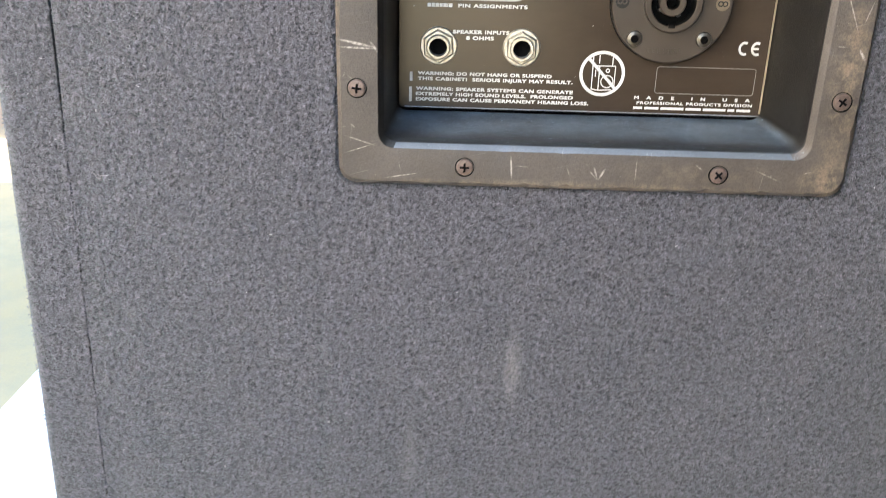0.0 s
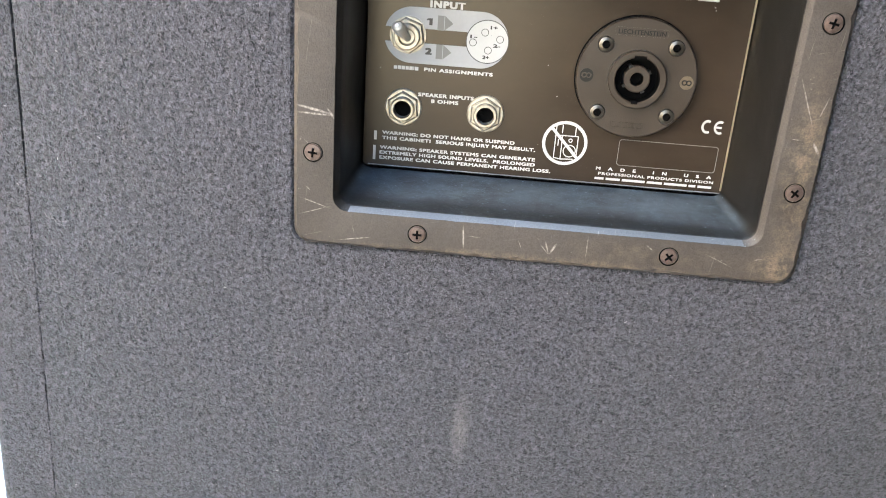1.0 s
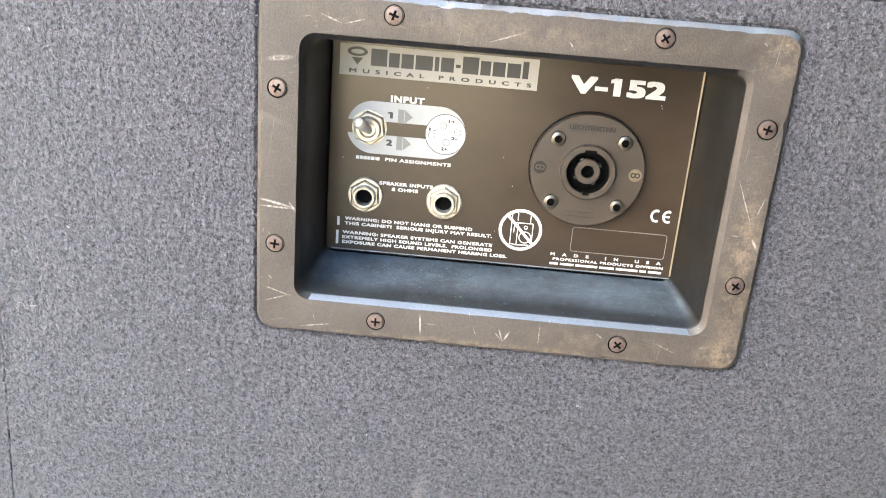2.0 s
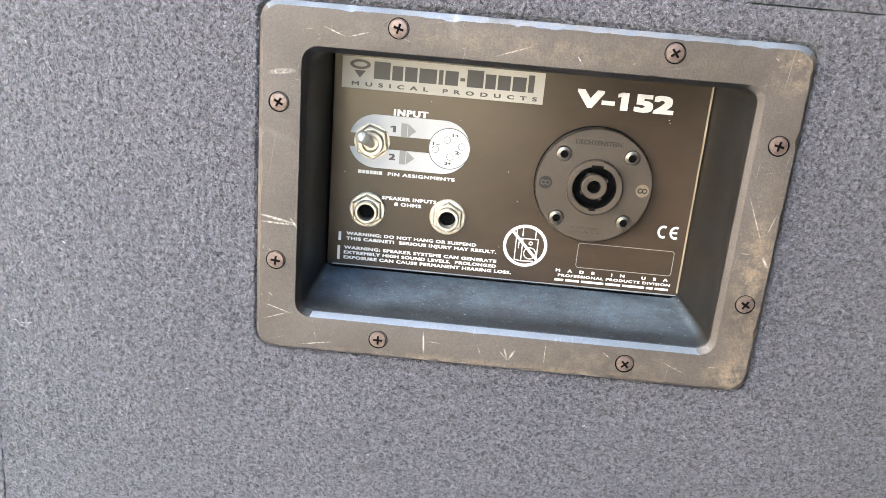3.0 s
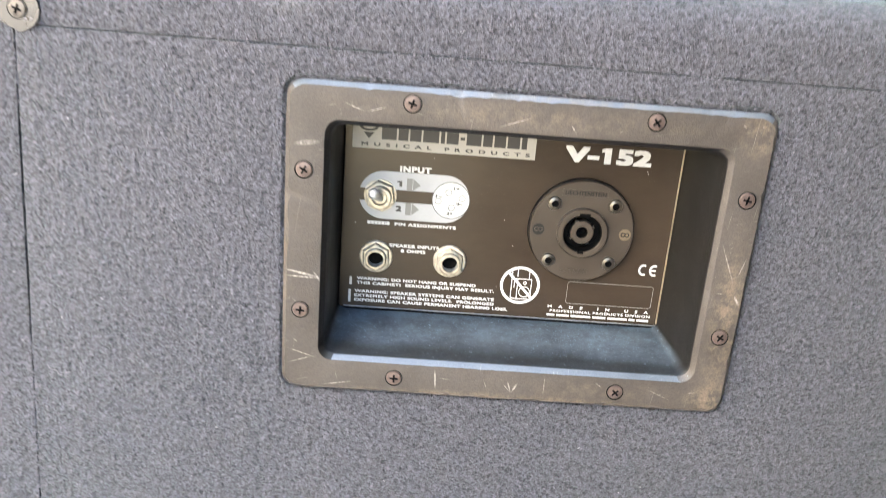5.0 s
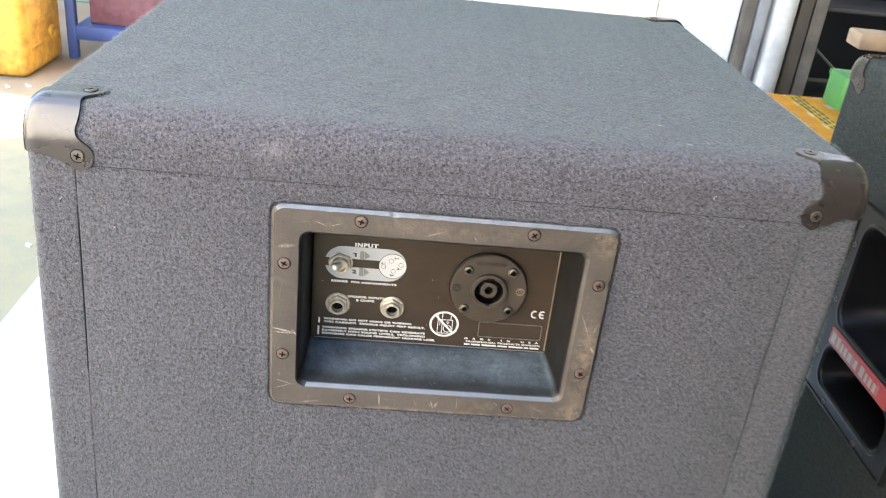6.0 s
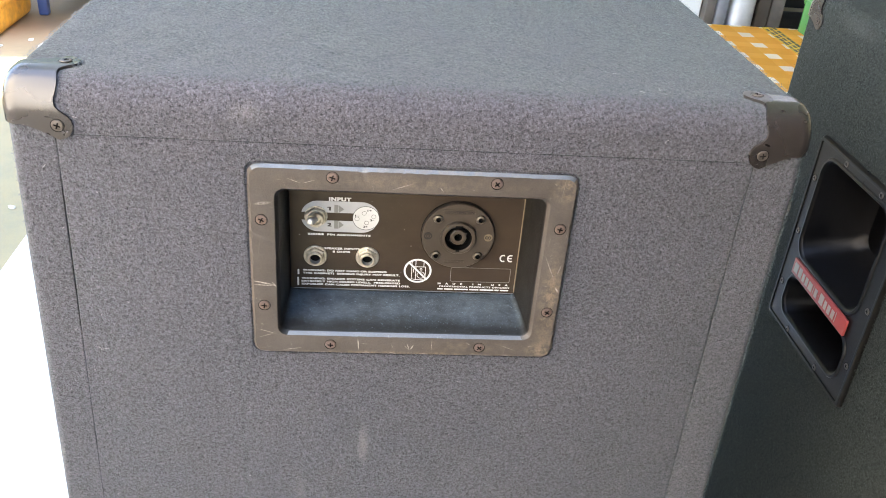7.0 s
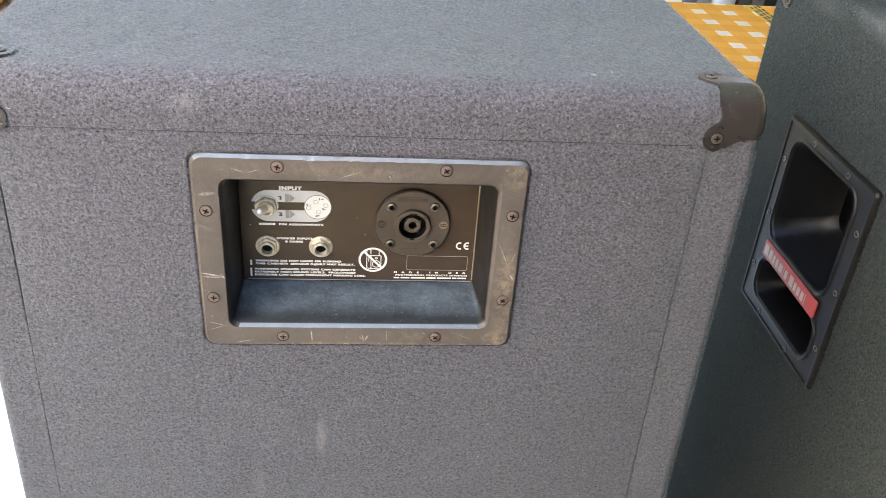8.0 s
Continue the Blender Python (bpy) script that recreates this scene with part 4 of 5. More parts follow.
def connector_details(panel):
    cx, cz = CONN_X, CONN_Z
    front = PY - 0.0051
    for dx, dz in ((-0.0172, 0.0158), (0.0170, 0.0165), (-0.0172, -0.0178), (0.0174, -0.0175)):
        bm = bmesh.new()
        lathe(bm, [(0.0040, -0.001), (0.0040, 0.0004), (0.0036, 0.0013), (0.0020, 0.0017)], 22, Matrix.Translation((cx + dx, front, cz + dz)))
        lathe(bm, [(0.0020, 0.0017), (0.0018, 0.0006), (0.0017, 0.0002)], m=Matrix.Translation((cx + dx, front, cz + dz)), flats=6, mi=1, end=True)
        part("socket_screw", bm, [M["steel_screw"], M["hole"]], panel, "black hexagon-socket screw", 30)
    for dx, disc, sign in ((-0.0247, M["connector_dark"], M["connector"]), (0.0247, M["mark_disc"], M["connector_dark"])):
        bm = bmesh.new()
        slab(bm, circle(cx + dx, cz, 0.0034, 24), front - 0.00012, front + 0.0004)
        mark = part("maker_mark", bm, disc, panel, smooth=0)
        bm = bmesh.new()
        for i in (-1, 1):
            ring_slab(bm, circle(cx + dx + i * 0.0011, cz, 0.0014, 14), circle(cx + dx + i * 0.0011, cz, 0.0008, 14), front - 0.0003, front - 0.0001)
        part("maker_sign", bm, sign, panel, smooth=0)
    # ribs of the core, and a black ring painting the shadow round the flange
    for k in range(4):
        a = math.tau * (k + 0.35) / 4
        bm = bmesh.new()
        u, v = Vector((math.cos(a), math.sin(a))), Vector((-math.sin(a), math.cos(a)))
        q = [Vector((cx, cz)) + u * r + v * w for r, w in ((0.0062, -0.0009), (0.0076, -0.0009), (0.0076, 0.0009), (0.0062, 0.0009))]
        slab(bm, [tuple(e) for e in q], PY - 0.0058, PY - 0.0006)
        part("rib", bm, M["connector_core"], panel, smooth=0)
    bm = bmesh.new()
    ring_slab(bm, circle(cx, cz, 0.0304, 64), circle(cx, cz, 0.0296, 64), PY - 0.0004, PY - 0.0001)
    part("flange_shadow", bm, M["hole"], panel, "thin black ring painted as the flange's shadow", 30)
    # keyways of the socket
    for s in (1, -1):
        bm = bmesh.new()
        w = 0.0030 if s > 0 else 0.0016
        slab(bm, [(cx - w, cz + s * 0.0100), (cx + w, cz + s * 0.0100), (cx + w, cz + s * 0.0119), (cx - w, cz + s * 0.0119)], PY - 0.00905, PY - 0.0070)
        part("keyway", bm, M["hole"], panel, smooth=0)
    bm = bmesh.new()
    ring_slab(bm, [(cx - 0.0135, cz + 0.0205), (cx + 0.0125, cz + 0.0205), (cx + 0.0125, cz + 0.0246), (cx - 0.0135, cz + 0.0246)],
              [(cx - 0.0132, cz + 0.0208), (cx + 0.0122, cz + 0.0208), (cx + 0.0122, cz + 0.0243), (cx - 0.0132, cz + 0.0243)], front - 0.00015, front + 0.0003)
    part("embossed_frame", bm, M["connector"], panel, smooth=0)
    words("embossed_lettering", "LIECHTENSTEIN", cx - 0.0120, cz + 0.0214, 0.0232, 0.0023, front - 0.00015, M["connector_dark"], panel, 0.03)
    bm = bmesh.new()
    x = cx - 0.0100
    for w in (0.0008, 0.0026, 0.0026, 0.0030, 0.0026, 0.0026, 0.0026):
        ring_slab(bm, [(x, cz - 0.0248), (x + w - 0.0006, cz - 0.0248), (x + w - 0.0006, cz - 0.0222), (x, cz - 0.0222)],
                  [(x + 0.0001, cz - 0.0247), (x + w - 0.0007, cz - 0.0247), (x + w - 0.0007, cz - 0.0223), (x + 0.0001, cz - 0.0223)], front - 0.00015, front + 0.0003)
        x += w
    part("embossed_bars", bm, M["connector"], panel, smooth=0)


def fibres(parent, faces, box, density, length, width, keep, seed, warp=False, mat="fibre"):
    """Loose pile of a carpet: many fine blades over the given faces of a rounded box."""
    rng = np.random.default_rng(seed)
    x0, x1, y0, y1, z0, z1 = box
    P, N = [], []
    for axis, side, (a0, a1), (b0, b1) in faces:
        n = int((a1 - a0) * (b1 - b0) * density * 1e6)
        q = np.zeros((n, 3))
        oth = [i for i in range(3) if i != axis]
        q[:, axis] = (x0, y0, z0)[axis] if side < 0 else (x1, y1, z1)[axis]
        q[:, oth[0]] = rng.uniform(a0, a1, n)
        q[:, oth[1]] = rng.uniform(b0, b1, n)
        q = q[keep(q, axis)]
        p, d = round_box(q, axis, box)
        P.append(p)
        N.append(d)
    P, N = np.concatenate(P), np.concatenate(N)
    if warp:
        P[:, 0] = np.where(np.abs(P[:, 0]) > 0.13, P[:, 0] * (1 + np.where(P[:, 0] < 0, 0.11, 0.04) * np.maximum(1.065 - P[:, 2], 0)), P[:, 0])
    n = len(P)
    # tufts two to three millimetres apart, each with its own height and lean; directions swirl slowly over the surface
    def field(waves, low, high):
        k = rng.normal(0, 1, (waves, 3))
        k *= (math.tau / rng.uniform(low, high, waves) / np.linalg.norm(k, axis=1))[:, None]
        return np.cos(P @ k.T + rng.uniform(0, math.tau, waves)).sum(1) / math.sqrt(waves / 2)
    tall = np.clip(0.5 + 0.5 * field(12, 0.0013, 0.0026), 0, 1)
    swell = field(10, 0.0032, 0.0065)
    tall = np.clip(tall + 0.14 * swell, 0, 1)
    stay = tall + rng.uniform(0, 0.8, n) > 0.55
    P, N, tall, swell = P[stay], N[stay], tall[stay], swell[stay]
    n = len(P)
    ph = 2.4 * np.sin(P @ np.array([21.0, 17.0, 9.0])) + 1.8 * np.sin(P @ np.array([-8.0, 23.0, 31.0]) + 1.0)
    ang = ph + 1.1 * field(10, 0.0020, 0.0040) + rng.normal(0, 0.7, n)
    ref = np.where(np.abs(N[:, 2:3]) < 0.8, np.array([[0, 0, 1.0]]), np.array([[0, 1.0, 0]]))
    u = np.cross(ref, N)
    u /= np.linalg.norm(u, axis=1, keepdims=True)
    v = np.cross(N, u)
    t = u * np.cos(ang)[:, None] + v * np.sin(ang)[:, None]
    s = np.cross(N, t)
    lift = np.abs(rng.normal(0.16, 0.13, n))[:, None]
    L = (length * rng.uniform(0.5, 1.35, n))[:, None]
    w = (width * rng.uniform(0.6, 1.4, n))[:, None] / 2
    up = N * (0.0014 * tall + 0.0004 * swell + rng.uniform(-0.0002, 0.0003, n))[:, None]
    bend = s * (L * rng.normal(0, 0.18, n)[:, None])
    mid = P + up + t * L * 0.5 + N * L * lift * 0.7 + bend
    tip = P + up + t * L + N * L * lift * 0.75
    co = np.stack([P + up, mid - s * w, tip, mid + s * w], 1).reshape(-1, 3).astype(np.float32)
    me = bpy.data.meshes.new("carpet_nap")
    me.vertices.add(n * 4)
    me.vertices.foreach_set("co", co.ravel())
    me.loops.add(n * 4)
    me.loops.foreach_set("vertex_index", np.arange(n * 4, dtype=np.int32))
    me.polygons.add(n)
    me.polygons.foreach_set("loop_start", np.arange(n, dtype=np.int32) * 4)
    me.update(calc_edges=True)
    me.materials.append(M[mat])
    ob = under(new("carpet_nap", me), parent)
    return tagged(ob, "short dark grey carpet pile", kind="stuff")


def lint(parent, spots):
    """Pale threads and crumbs caught in the carpet of the back."""
    bm = bmesh.new()
    for x, z, s, k in spots:
        a = random.uniform(0, math.tau)
        prev = Vector((x, -0.0016, z))
        for i in range(k):
            a += random.uniform(-0.9, 0.9)
            nxt = prev + Vector((math.cos(a), random.uniform(-0.15, 0.1), math.sin(a))) * s
            nxt.y = min(nxt.y, -0.0012)
            rod(bm, prev, nxt, s * 0.12 + 0.0001, n=5)
            prev = nxt
    for x, y, z, s in ((0.152, 0.064, TOP + 0.0022, 0.0022), (0.177, 0.030, TOP + 0.0022, 0.0030), (0.163, 0.024, TOP + 0.0022, 0.0026), (-0.21, 0.107, TOP + 0.0022, 0.0016),
                       (0.177, -0.0022, 1.082, 0.0024), (-0.233, -0.0022, 1.0835, 0.0016), (-0.256, -0.0022, 1.047, 0.0022), (-0.039, -0.0022, 1.081, 0.0014)):
        a = random.uniform(0, math.tau)
        prev = Vector((x, y, z))
        for i in range(3):
            a += random.uniform(-0.9, 0.9)
            step = Vector((math.cos(a), math.sin(a), 0.05)) if y > 0 else Vector((math.cos(a), 0.0, math.sin(a)))
            rod(bm, prev, prev + step * s * 0.6, 0.00013, n=5)
            prev = prev + step * s * 0.6
    for k in range(4):
        c = Vector((-0.2335 + random.uniform(-0.002, 0.002), -0.0022, 0.8935 + random.uniform(-0.002, 0.002)))
        a0, span, rx, rz = random.uniform(2.6, 4.6), random.uniform(1.0, 2.6), random.uniform(0.004, 0.011), random.uniform(0.003, 0.008)
        pts = [c + Vector((rx * math.cos(a0 + span * i / 9), random.uniform(-0.0006, 0.0006), rz * math.sin(a0 + span * i / 9))) for i in range(10)]
        for p, q in zip(pts, pts[1:]):
            rod(bm, p, q, 0.00004, n=5)
    return tagged(part("lint", bm, M["lint"], parent, "white lint threads", 60), kind="stuff")


def first_cabinet():
    root = empty("loudspeaker_cabinet", (0, DEPTH / 2, 0.0), "dark grey carpeted loudspeaker cabinet with recessed input panel", "loudspeaker", "loudspeaker cabinets")
    hole = [(-SEAM_X, 0, SEAM_B), (SEAM_X, 0, SEAM_B), (SEAM_X, 0, SEAM_Z), (-SEAM_X, 0, SEAM_Z)]
    carcass(root, X0, X1, 0.0, back_hole=hole, warp=True)
    back_panel(root)
    feet(root, X0, X1, 0.0)
    dish = input_dish(root)
    panel = control_panel(root)
    print_panel(panel)
    jack(panel, -0.0750, 0.9475, 0.45)
    jack(panel, -0.0325, 0.9475, 0.52)
    toggle(panel)
    round_connector(panel)
    connector_details(panel)
    for x, sx in ((X0, 1), (X1, -1)):
        for y, sy in ((0.0, 1), (DEPTH, -1)):
            corner_cap(root, (x, y, TOP), sx, sy, -1)

    def keep(q, axis):
        ok = np.ones(len(q), bool)
        if axis == 1:
            dx, dz = np.abs(q[:, 0]), q[:, 2]
            ok &= ~((dx < 0.1203) & (np.abs(dz - DISH_Z) < 0.0829))
            left = q[:, 0] < -0.1
            gap = np.where(q[:, 0] > 0.1, 0.0021, np.where(left & (dz < SEAM_Z - 0.004), np.where((dz > 0.93) & (dz < 1.035), 0.0012, np.where(dz < 0.91, -0.002, 0.0004)), 0.0012))
            gap = gap + 0.0012 * np.clip(np.sin(dz * 150 + dx * 90) * np.sin(dz * 61 + dx * 43 + 1.0), 0, 1)
            across = 0.0002 + 0.0024 * np.clip(np.sin(q[:, 0] * 97 + 0.6) * np.sin(q[:, 0] * 41 + 1.0) + np.where(dx > 0.14, 0.75, 0.2), 0, 1)
            ok &= ~((np.abs(dx - SEAM_X) < gap) & (dz < SEAM_Z)) & ~((np.abs(dz - SEAM_Z) < across) & (dx < SEAM_X))
        d = np.stack([np.minimum(q[:, 0] - X0, X1 - q[:, 0]), np.minimum(q[:, 1], DEPTH - q[:, 1]), TOP - q[:, 2]], 1)
        d.sort(axis=1)
        ok &= ~((d[:, 1] < 0.0355) & (d[:, 2] < 0.0435))
        return ok
    box = (X0, X1, 0.0, DEPTH, BASE_Z, TOP)
    fibres(root, [(1, -1, (X0, X1), (0.60, TOP)), (2, 1, (X0, X1), (0.0, 0.16)), (0, 1, (0.0, 0.06), (0.6, TOP))], box, 1.9, 0.0017, 0.00034, keep, 3, True)
    fibres(root, [(2, 1, (X0 + 0.002, X1 - 0.004), (0.16, DEPTH))], box, 0.9, 0.0018, 0.00050, keep, 4, True)
    # the pile closes over the lower part of one seam
    fibres(root, [(1, -1, (-SEAM_X - 0.0022, -SEAM_X + 0.0022), (0.60, 0.912))], box, 1.2, 0.0019, 0.00050, keep, 7, True)
    spots = [(random.uniform(-0.28, 0.28), random.uniform(0.70, 1.06), random.uniform(0.0004, 0.0009), random.randint(1, 2)) for _ in range(60)]
    spots = [s for s in spots if not (abs(s[0]) < 0.12 and abs(s[1] - DISH_Z) < 0.082)]
    lint(root, spots)


def feet(root, x0, x1, y0):
    for x in (x0 + 0.07, x1 - 0.07):
        for y in (y0 + 0.07, y0 + DEPTH - 0.07):
            bm = bmesh.new()
            rod(bm, (x, y, 0.012), (x, y, 0.02), 0.02, 0.018, 20)
            part("foot", bm, M["connector_dark"], root, "black rubber foot")


X2, Y2, TOP2 = 0.503, -0.027, 1.0945
X3 = X2 + X1 - X0


def handle_plate(root):
    """Black plastic plate with two deep finger wells and a badge on the bar between them, on a side that faces -x."""
    bm = bmesh.new()
    c, z = 0.2555, 0.8305

    def lp(cy, cz, hw, hh, r, x):
        return [(x, cy + a, cz + b) for a, b in rrect(0, 0, hw, hh, r)]
    f = X2 - 0.006
    outer = [lp(c, z, 0.1005, 0.1245, 0.0055, X2 + 0.001), lp(c, z, 0.1005, 0.1245, 0.0055, f + 0.0026), lp(c, z, 0.0985, 0.1225, 0.0045, f)]
    g = f + 0.0014
    outer += [lp(c, z, 0.0962, 0.1202, 0.0040, f - 0.0002), lp(c, z, 0.0954, 0.1194, 0.0036, f), lp(c, z, 0.0948, 0.1188, 0.0034, g)]
    loft(bm, outer)
    wells = ((0.2583, 0.8730, 0.0722, 0.0630, 0.022, 0.075), (0.2540, 0.7540, 0.0730, 0.0250, 0.018, 0.060))
    rims = [lp(cy, cz, hw + 0.0062, hh + 0.0062, r + 0.004, g) for cy, cz, hw, hh, r, d in wells]
    ring_v = [v for v in bm.verts if abs(v.co.x - g) < 1e-6]
    ring_v.sort(key=lambda v: math.atan2(v.co.z - z, v.co.y - c))
    edges = [bm.edges.get((ring_v[i], ring_v[(i + 1) % len(ring_v)])) for i in range(len(ring_v))]
    edges = [e for e in edges if e]
    for rim, (cy, cz, hw, hh, r, d) in zip(rims, wells):
        rings = loft(bm, [rim, lp(cy, cz, hw + 0.0050, hh + 0.0050, r + 0.003, f - 0.0002), lp(cy, cz, hw + 0.0026, hh + 0.0026, r + 0.001, f - 0.0004), lp(cy, cz, hw + 0.0008, hh + 0.0008, r, f + 0.0012), lp(cy, cz, hw, hh, r, f + 0.004), lp(cy, cz, hw * 0.93, hh * 0.88, r * 0.9, f + d * 0.8), lp(cy, cz, hw * 0.80, hh * 0.7, r * 0.8, f + d)], 1, False, True)
        edges += [bm.edges.get((rings[0][i], rings[0][(i + 1) % len(rings[0])])) for i in range(len(rings[0]))]
    bmesh.ops.triangle_fill(bm, edges=edges, use_beauty=True)
    plate = part("handle_plate", bm, [M["handle"], M["handle_well"]], root, "black moulded plastic handle plate with two wells", 40)
    for y, zz in ((0.3440, 0.903), (0.3440, 0.831), (0.3440, 0.758), (0.1665, 0.903), (0.1665, 0.831), (0.1665, 0.758), (0.290, 0.9460), (0.212, 0.9460), (0.298, 0.7145), (0.220, 0.7145)):
        screw_at((g - 0.0003, y, zz), (-1, 0, 0), 0.85, plate, M["screw_black"])
    bm = bmesh.new()
    rbox(bm, f - 0.0022, f + 0.001, 0.188, 0.325, 0.7830, 0.8035, 0.0008, 2)
    part("badge", bm, M["red"], plate, "red badge with pale mark")
    y = 0.3200
    for w, tall in ((0.0130, 2), (0.0105, 1), (0.0085, 0), (0.0090, 0), (0.0120, 0), (0.0040, 0), (0.0095, 0), (0.0040, 3), (0.0120, 1), (0.0085, 0), (0.0095, 0), (0.0095, 0), (0.0040, 1)):
        z0, z1 = (0.7925, 0.7945) if tall == 3 else (0.7868, 0.8005 if tall else 0.7985)
        bm = bmesh.new()
        rbox(bm, f - 0.0028, f - 0.0018, y - w + 0.0034, y, z0 + 0.0006, z1 - 0.0006)
        part("mark_bar", bm, M["cream_ink"], plate, smooth=0)
        y -= w


def second_cabinet():
    root = empty("loudspeaker_cabinet", ((X2 + X3) / 2, Y2 + DEPTH / 2, 0.0), "charcoal carpeted loudspeaker cabinet with black side handle plate", "loudspeaker", "loudspeaker cabinets")
    well = [(X2, y, z) for y, z in ((0.170, 0.718), (0.342, 0.718), (0.342, 0.946), (0.170, 0.946))]
    carcass(root, X2, X3, Y2, side_hole=well, mat="carpet_dark", top=TOP2)
    feet(root, X2, X3, Y2)
    for x, sx in ((X2, 1), (X3, -1)):
        for y, sy in ((Y2, 1), (Y2 + DEPTH, -1)):
            corner_cap(root, (x, y, TOP2), sx, sy, -1)
    handle_plate(root)

    def keep(q, axis):
        ok = np.ones(len(q), bool)
        if axis == 0:
            ok &= ~((np.abs(q[:, 1] - 0.2555) < 0.1) & (np.abs(q[:, 2] - 0.8305) < 0.124))
        d = np.stack([np.minimum(q[:, 0] - X2, X3 - q[:, 0]), np.minimum(q[:, 1] - Y2, Y2 + DEPTH - q[:, 1]), TOP2 - q[:, 2]], 1)
        d.sort(axis=1)
        ok &= ~((d[:, 1] < 0.0355) & (d[:, 2] < 0.0435))
        return ok
    box = (X2, X3, Y2, Y2 + DEPTH, BASE_Z, TOP2)
    fibres(root, [(0, -1, (Y2, Y2 + DEPTH - 0.007), (0.35, TOP2)), (2, 1, (X2, X2 + 0.25), (0.2, Y2 + DEPTH - 0.007))], box, 0.8, 0.0018, 0.00050, keep, 5, mat="fibre_dark")


M["handle"] = plastic_material("handle_plastic", (0.0066, 0.0062, 0.0052), (0.06, 0.06, 0.055), 0.33, 0.4, gloss=0.13, relief=0.2)
M["handle_well"] = plain("glossy_black_well", (0.0044, 0.0044, 0.0050), 0.33, vary=0.3, gloss=0.17)
first_cabinet()
second_cabinet()


# ---- things behind ----
def low_table():
    root = empty("low_table", (1.9, 2.1, 0), "low brown wooden table under a checked cloth", "table")
    bm = bmesh.new()
    rbox(bm, 1.17, 2.55, 1.42, 2.76, 0.405, 0.443, 0.004)
    part("tabletop", bm, M["table_wood"], root)
    for x in (1.24, 2.48):
        for y in (1.49, 2.69):
            bm = bmesh.new()
            rbox(bm, x - 0.03, x + 0.03, y - 0.03, y + 0.03, 0.0, 0.405, 0.004)
            part("leg", bm, M["table_wood"], root)
    # cloth with hanging, waving edges
    bm = bmesh.new()
    x0, x1, y0, y1, zt, drop = 1.165, 2.555, 1.415, 2.765, 0.447, 0.16
    nx, ny = 56, 54
    grid = {}
    for i in range(-6, nx + 7):
        for j in range(-6, ny + 7):
            ci, cj = min(max(i, 0), nx), min(max(j, 0), ny)
            ox, oy = i - ci, j - cj
            down = max(abs(ox), abs(oy)) / 6 * drop
            x, y = x0 + (x1 - x0) * ci / nx, y0 + (y1 - y0) * cj / ny
            wave = 0.012 * math.sin(x * 31 + y * 23) * down / drop
            if ox:
                x += math.copysign(0.004 + 0.02 * down / drop + wave, ox)
            if oy:
                y += math.copysign(0.004 + 0.02 * down / drop + wave, oy)
            z = zt - down + 0.0016 * noise.noise((x * 9, y * 9, 0))
            grid[i, j] = bm.verts.new((x, y, z))
    for i in range(-6, nx + 6):
        for j in range(-6, ny + 6):
            bm.faces.new((grid[i, j], grid[i + 1, j], grid[i + 1, j + 1], grid[i, j + 1]))
    bmesh.ops.solidify(bm, geom=bm.faces[:], thickness=-0.0012)
    thing("tablecloth", bm, M["check"], "orange and white checked cloth over the low table", "tablecloth", smooth=60)
    # yellow printed strap on the cloth
    root = empty("strap", (1.58, 2.4, 0.449), "yellow printed strap lying on the checked cloth", "strap")
    bm = bmesh.new()
    rbox(bm, 1.498, 1.556, 2.02, 2.75, 0.4495, 0.4515, 0.0006, 1)
    part("strap_band", bm, M["yellow_tape"], root)
    for row in range(3):
        for k in range(16):
            bm = bmesh.new()
            y = 2.03 + k * 0.044 + row * 0.013
            x = 1.5015 + row * 0.0185
            rbox(bm, x, x + random.uniform(0.010, 0.014), y, y + random.uniform(0.026, 0.038), 0.4512, 0.4520, 0.0)
            part("print_bar", bm, M["dark_ink"], root, smooth=0)


def green_crate():
    root = empty("crate", (1.69, 2.66, 0.449), "small green plastic crate on the checked cloth", "crate")
    x0, x1, y0, y1, z0, z1, t = 1.635, 1.75, 2.595, 2.725, 0.450, 0.575, 0.006
    for a, b, d, e, lo, hi, nm in ((x0, x1, y0, y0 + t, z0, z1, "side"), (x0, x1, y1 - t, y1, z0, z1, "side"), (x0, x0 + t, y0 + t, y1 - t, z0, z1, "side"),
                                   (x1 - t, x1, y0 + t, y1 - t, z0, z1, "side"), (x0 + 0.008, x1 - 0.008, y0 + 0.008, y1 - 0.008, z0, z0 + t, "base")):
        bm = bmesh.new()
        rbox(bm, a, b, d, e, lo, hi, 0.002, 2)
        part(nm, bm, M["green"], root)
    bm = bmesh.new()
    for d, e in ((y0 - 0.005, y0 - 0.0005), (y1 + 0.0005, y1 + 0.005)):
        rbox(bm, x0 - 0.004, x1 + 0.004, d, e, z1 - 0.018, z1 + 0.002, 0.003, 2)
    part("rim", bm, M["green"], root)


def pole(x, y, r, name, mat, label):
    bm = bmesh.new()
    rod(bm, (x, y, 0), (x, y, ROOF_Z - 0.03), r, n=32)
    thing(name, bm, mat, label, "pole")


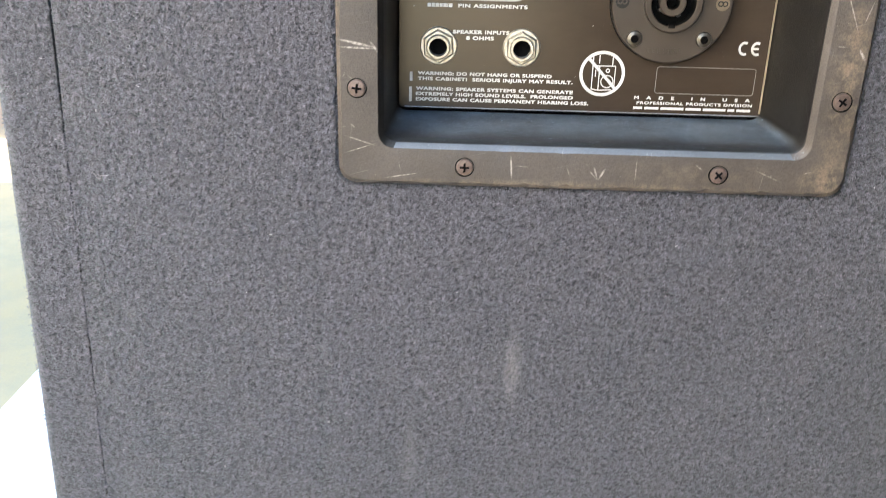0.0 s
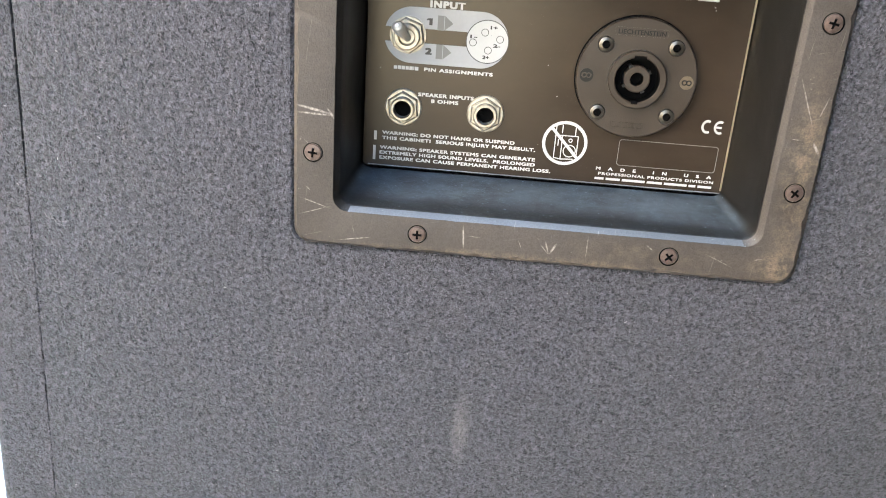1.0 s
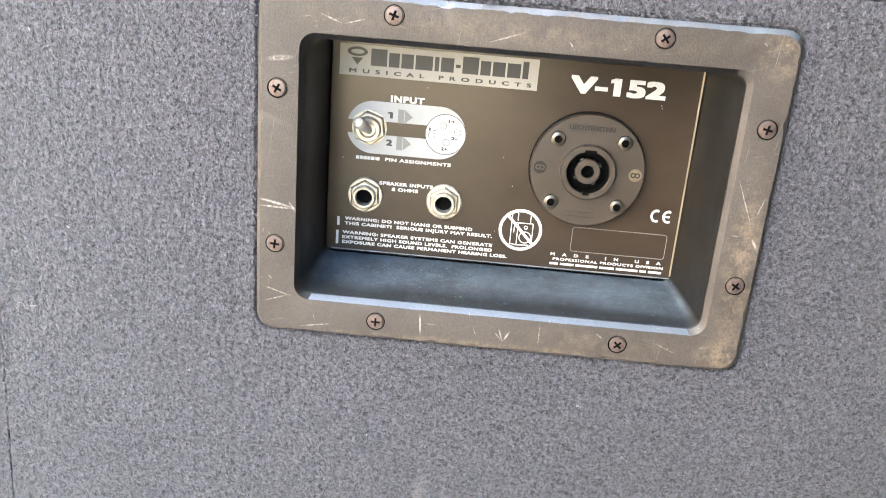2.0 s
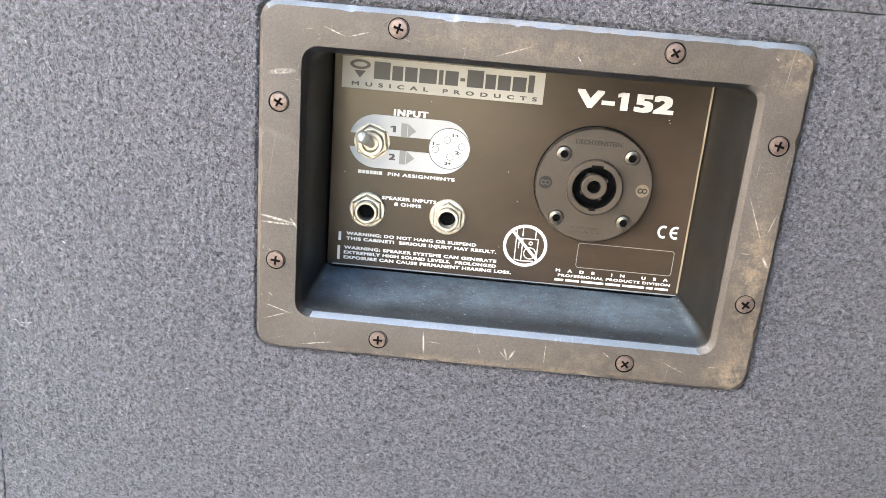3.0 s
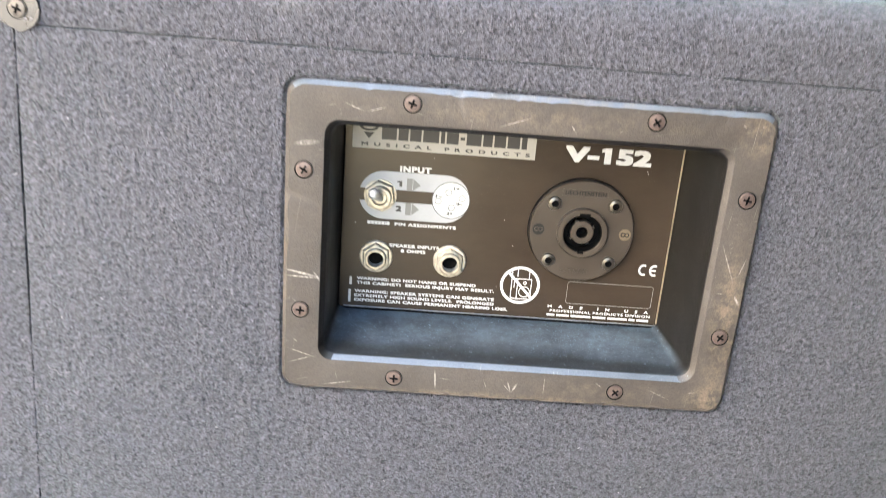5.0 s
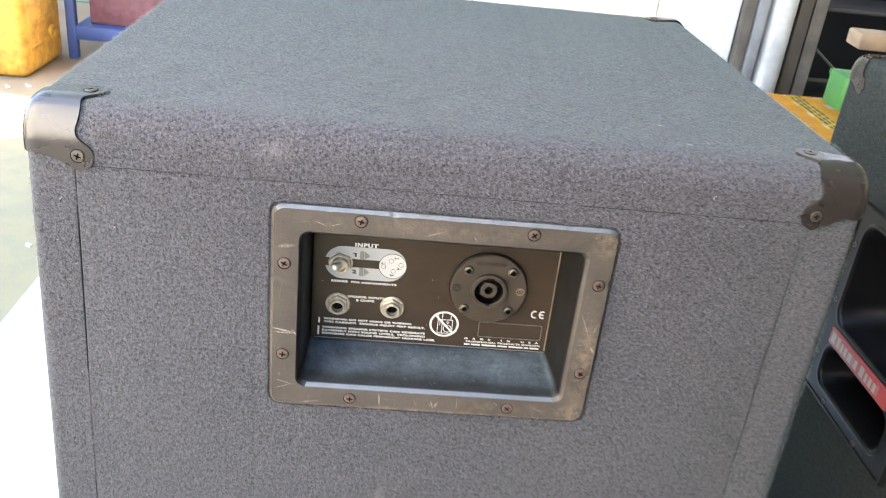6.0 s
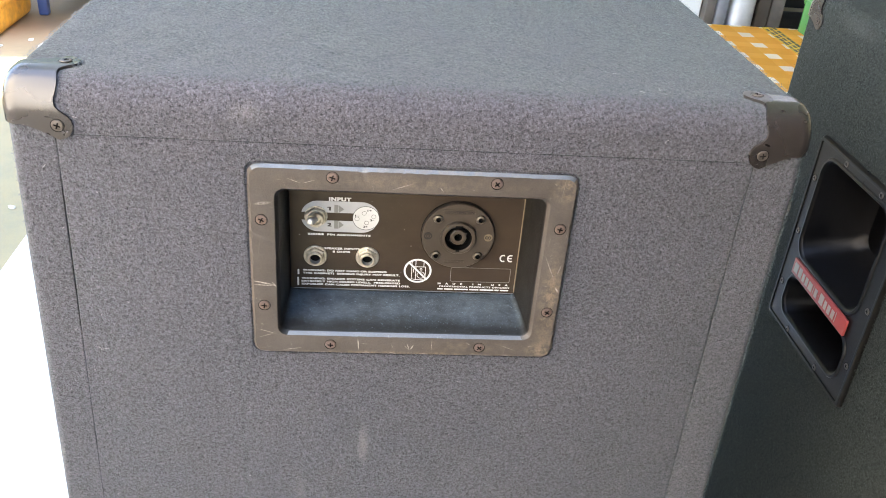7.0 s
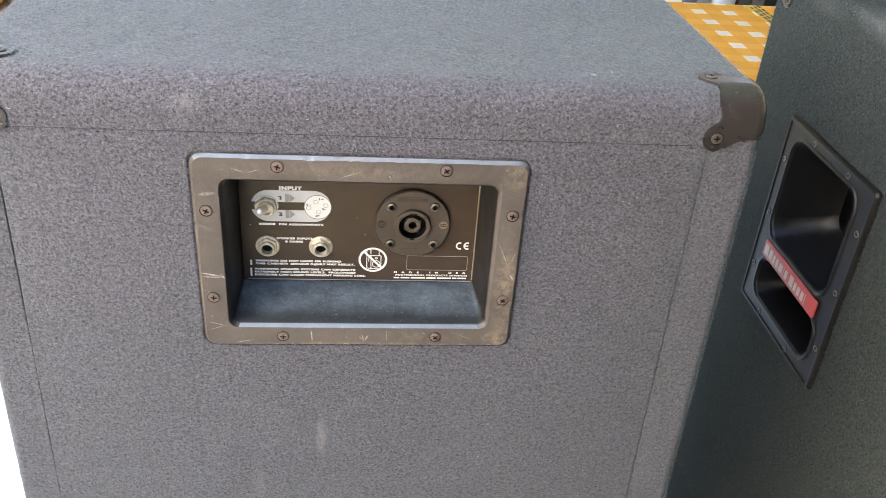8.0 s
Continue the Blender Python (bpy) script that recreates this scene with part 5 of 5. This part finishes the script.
def doorway():
    bm = bmesh.new()
    rbox(bm, 1.412, 1.456, WALL_Y - 0.05, WALL_Y + 0.12, 0, ROOF_Z - 0.03, 0.004)
    thing("door_frame", bm, M["brown_grey"], "narrow brown door frame post", "frame", kind="structure")
    bm = bmesh.new()
    rbox(bm, 1.460, 1.508, WALL_Y - 0.06, WALL_Y + 0.06, 0, ROOF_Z - 0.03, 0.006)
    thing("door_frame", bm, M["grey_metal"], "grey painted steel door frame post", "frame", kind="structure")
    pole(1.580, WALL_Y - 0.02, 0.058, "pipe", M["pole"], "fat pale galvanised pipe standing by the doorway")
    bm = bmesh.new()
    rbox(bm, 1.652, 1.708, WALL_Y - 0.03, WALL_Y + 0.05, 0, ROOF_Z - 0.03, 0.004)
    thing("post", bm, M["brown_post"], "dark brown post in the doorway", "post")
    bm = bmesh.new()
    rbox(bm, 1.722, 1.783, WALL_Y - 0.01, WALL_Y + 0.07, 0, ROOF_Z - 0.03, 0.006)
    thing("post", bm, M["brown_grey"], "grey-brown post in the doorway", "post")
    root = empty("shelf_unit", (2.4, 4.0, 0), "dark metal shelf inside the doorway", "shelf")
    for z in (0.15, 0.62):
        bm = bmesh.new()
        rbox(bm, 1.9, 2.9, 3.8, 4.2, z, z + 0.02, 0.003)
        part("shelf", bm, M["dark_steel"], root)
    for x in (1.91, 2.89):
        for y in (3.81, 4.19):
            bm = bmesh.new()
            rbox(bm, x - 0.012, x + 0.012, y - 0.012, y + 0.012, 0, 1.4, 0.002)
            part("upright", bm, M["dark_steel"], root)


def leaning_stick():
    bm = bmesh.new()
    rod(bm, (2.60, 3.60, 0.006), (1.78, 3.60, 0.62), 0.007, 0.006, 12)
    thing("stick", bm, M["brown_grey"], "thin grey stick leaning inside the dark doorway", "stick")


def on_second_cabinet():
    bm = bmesh.new()
    rbox(bm, 0.500, 0.97, 0.458, 0.498, TOP2 + 0.003, TOP2 + 0.022, 0.003, 2, turn=Matrix.Rotation(radians(-4), 4, "Z"))
    thing("wood_batten", bm, M["wood"], "pale rough wooden batten on the cabinet top", "batten")
    bm = bmesh.new()
    rbox(bm, 0.54, 0.81, 0.460, 0.496, TOP2 + 0.0235, TOP2 + 0.055, 0.003, 2)
    thing("small_box", bm, M["cream_box"], "small cream cardboard box on the wooden batten", "box")


def jerrycan():
    root = empty("jerrycan", (-2.02, 3.72, 0), "orange-yellow plastic jerrycan standing on the floor", "jerrycan")
    bm = bmesh.new()
    rbox(bm, -2.16, -1.755, 3.50, 3.96, 0.0, 0.46, 0.045, 5)
    for z in (0.12, 0.22, 0.32):
        rbox(bm, -2.165, -1.750, 3.56, 3.90, z, z + 0.03, 0.008, 2)
    part("body", bm, M["yellow"], root)
    bm = bmesh.new()
    lathe(bm, [(0.035, 0.0), (0.035, 0.012), (0.028, 0.016), (0.020, 0.016), (0.018, 0.006)], 24, end=True, m=Matrix.Translation((-1.753, 3.80, 0.16)) @ Matrix.Rotation(radians(90), 4, "Z"))
    part("cap", bm, M["yellow"], root, "bright yellow round cap")
    bm = bmesh.new()
    rod(bm, (-2.03, 3.58, 0.52), (-2.03, 3.88, 0.52), 0.018)
    rod(bm, (-2.03, 3.59, 0.44), (-2.03, 3.59, 0.52), 0.018)
    rod(bm, (-2.03, 3.87, 0.44), (-2.03, 3.87, 0.52), 0.018)
    part("handle", bm, M["yellow"], root)


def blue_table():
    root = empty("side_table", (-1.2, 4.2, 0), "blue plastic table with a low shelf", "table")
    for x in (-1.695, -0.70):
        for y in (3.93, 4.5):
            bm = bmesh.new()
            rbox(bm, x - 0.024, x + 0.024, y - 0.024, y + 0.024, 0.0, 0.70, 0.010, 3)
            part("leg", bm, M["blue"], root)
    bm = bmesh.new()
    rbox(bm, -1.685, -0.73, 3.91, 4.52, 0.10, 0.17, 0.008, 2)
    part("shelf", bm, M["blue"], root)
    bm = bmesh.new()
    rbox(bm, -1.78, -0.64, 3.87, 4.56, 0.70, 0.73, 0.010, 3)
    part("tabletop", bm, M["blue"], root)
    bm = bmesh.new()
    rbox(bm, -1.62, -1.20, 3.98, 4.40, 0.172, 0.36, 0.006, 2)
    thing("carton", bm, M["maroon"], "dark red patterned carton on the blue shelf", "carton")


def litter():
    rng = random.Random(5)
    for x, y, s in ((-1.535, 3.42, 0.035), (-1.50, 3.33, 0.025), (-1.62, 3.50, 0.015), (-1.72, 3.40, 0.016), (-1.80, 3.36, 0.012), (-1.12, 1.86, 0.011), (-1.06, 1.84, 0.012)):
        bm = bmesh.new()
        n = 6
        pts = [(x + s * rng.uniform(0.6, 1.2) * math.cos(math.tau * i / n), y + s * rng.uniform(0.6, 1.2) * math.sin(math.tau * i / n)) for i in range(n)]
        low = [bm.verts.new((a, b, 0.001)) for a, b in pts]
        high = [bm.verts.new((a, b, 0.003 + rng.uniform(0, 0.008))) for a, b in pts]
        bm.faces.new(low)
        bm.faces.new(high)
        for i in range(n):
            bm.faces.new((low[i], low[(i + 1) % n], high[(i + 1) % n], high[i]))
        thing("paper_scrap", bm, M["paper"], "small white paper scrap on the concrete floor", "litter", "paper scraps", smooth=0)


low_table()
green_crate()
doorway()
leaning_stick()
on_second_cabinet()
jerrycan()
blue_table()
litter()
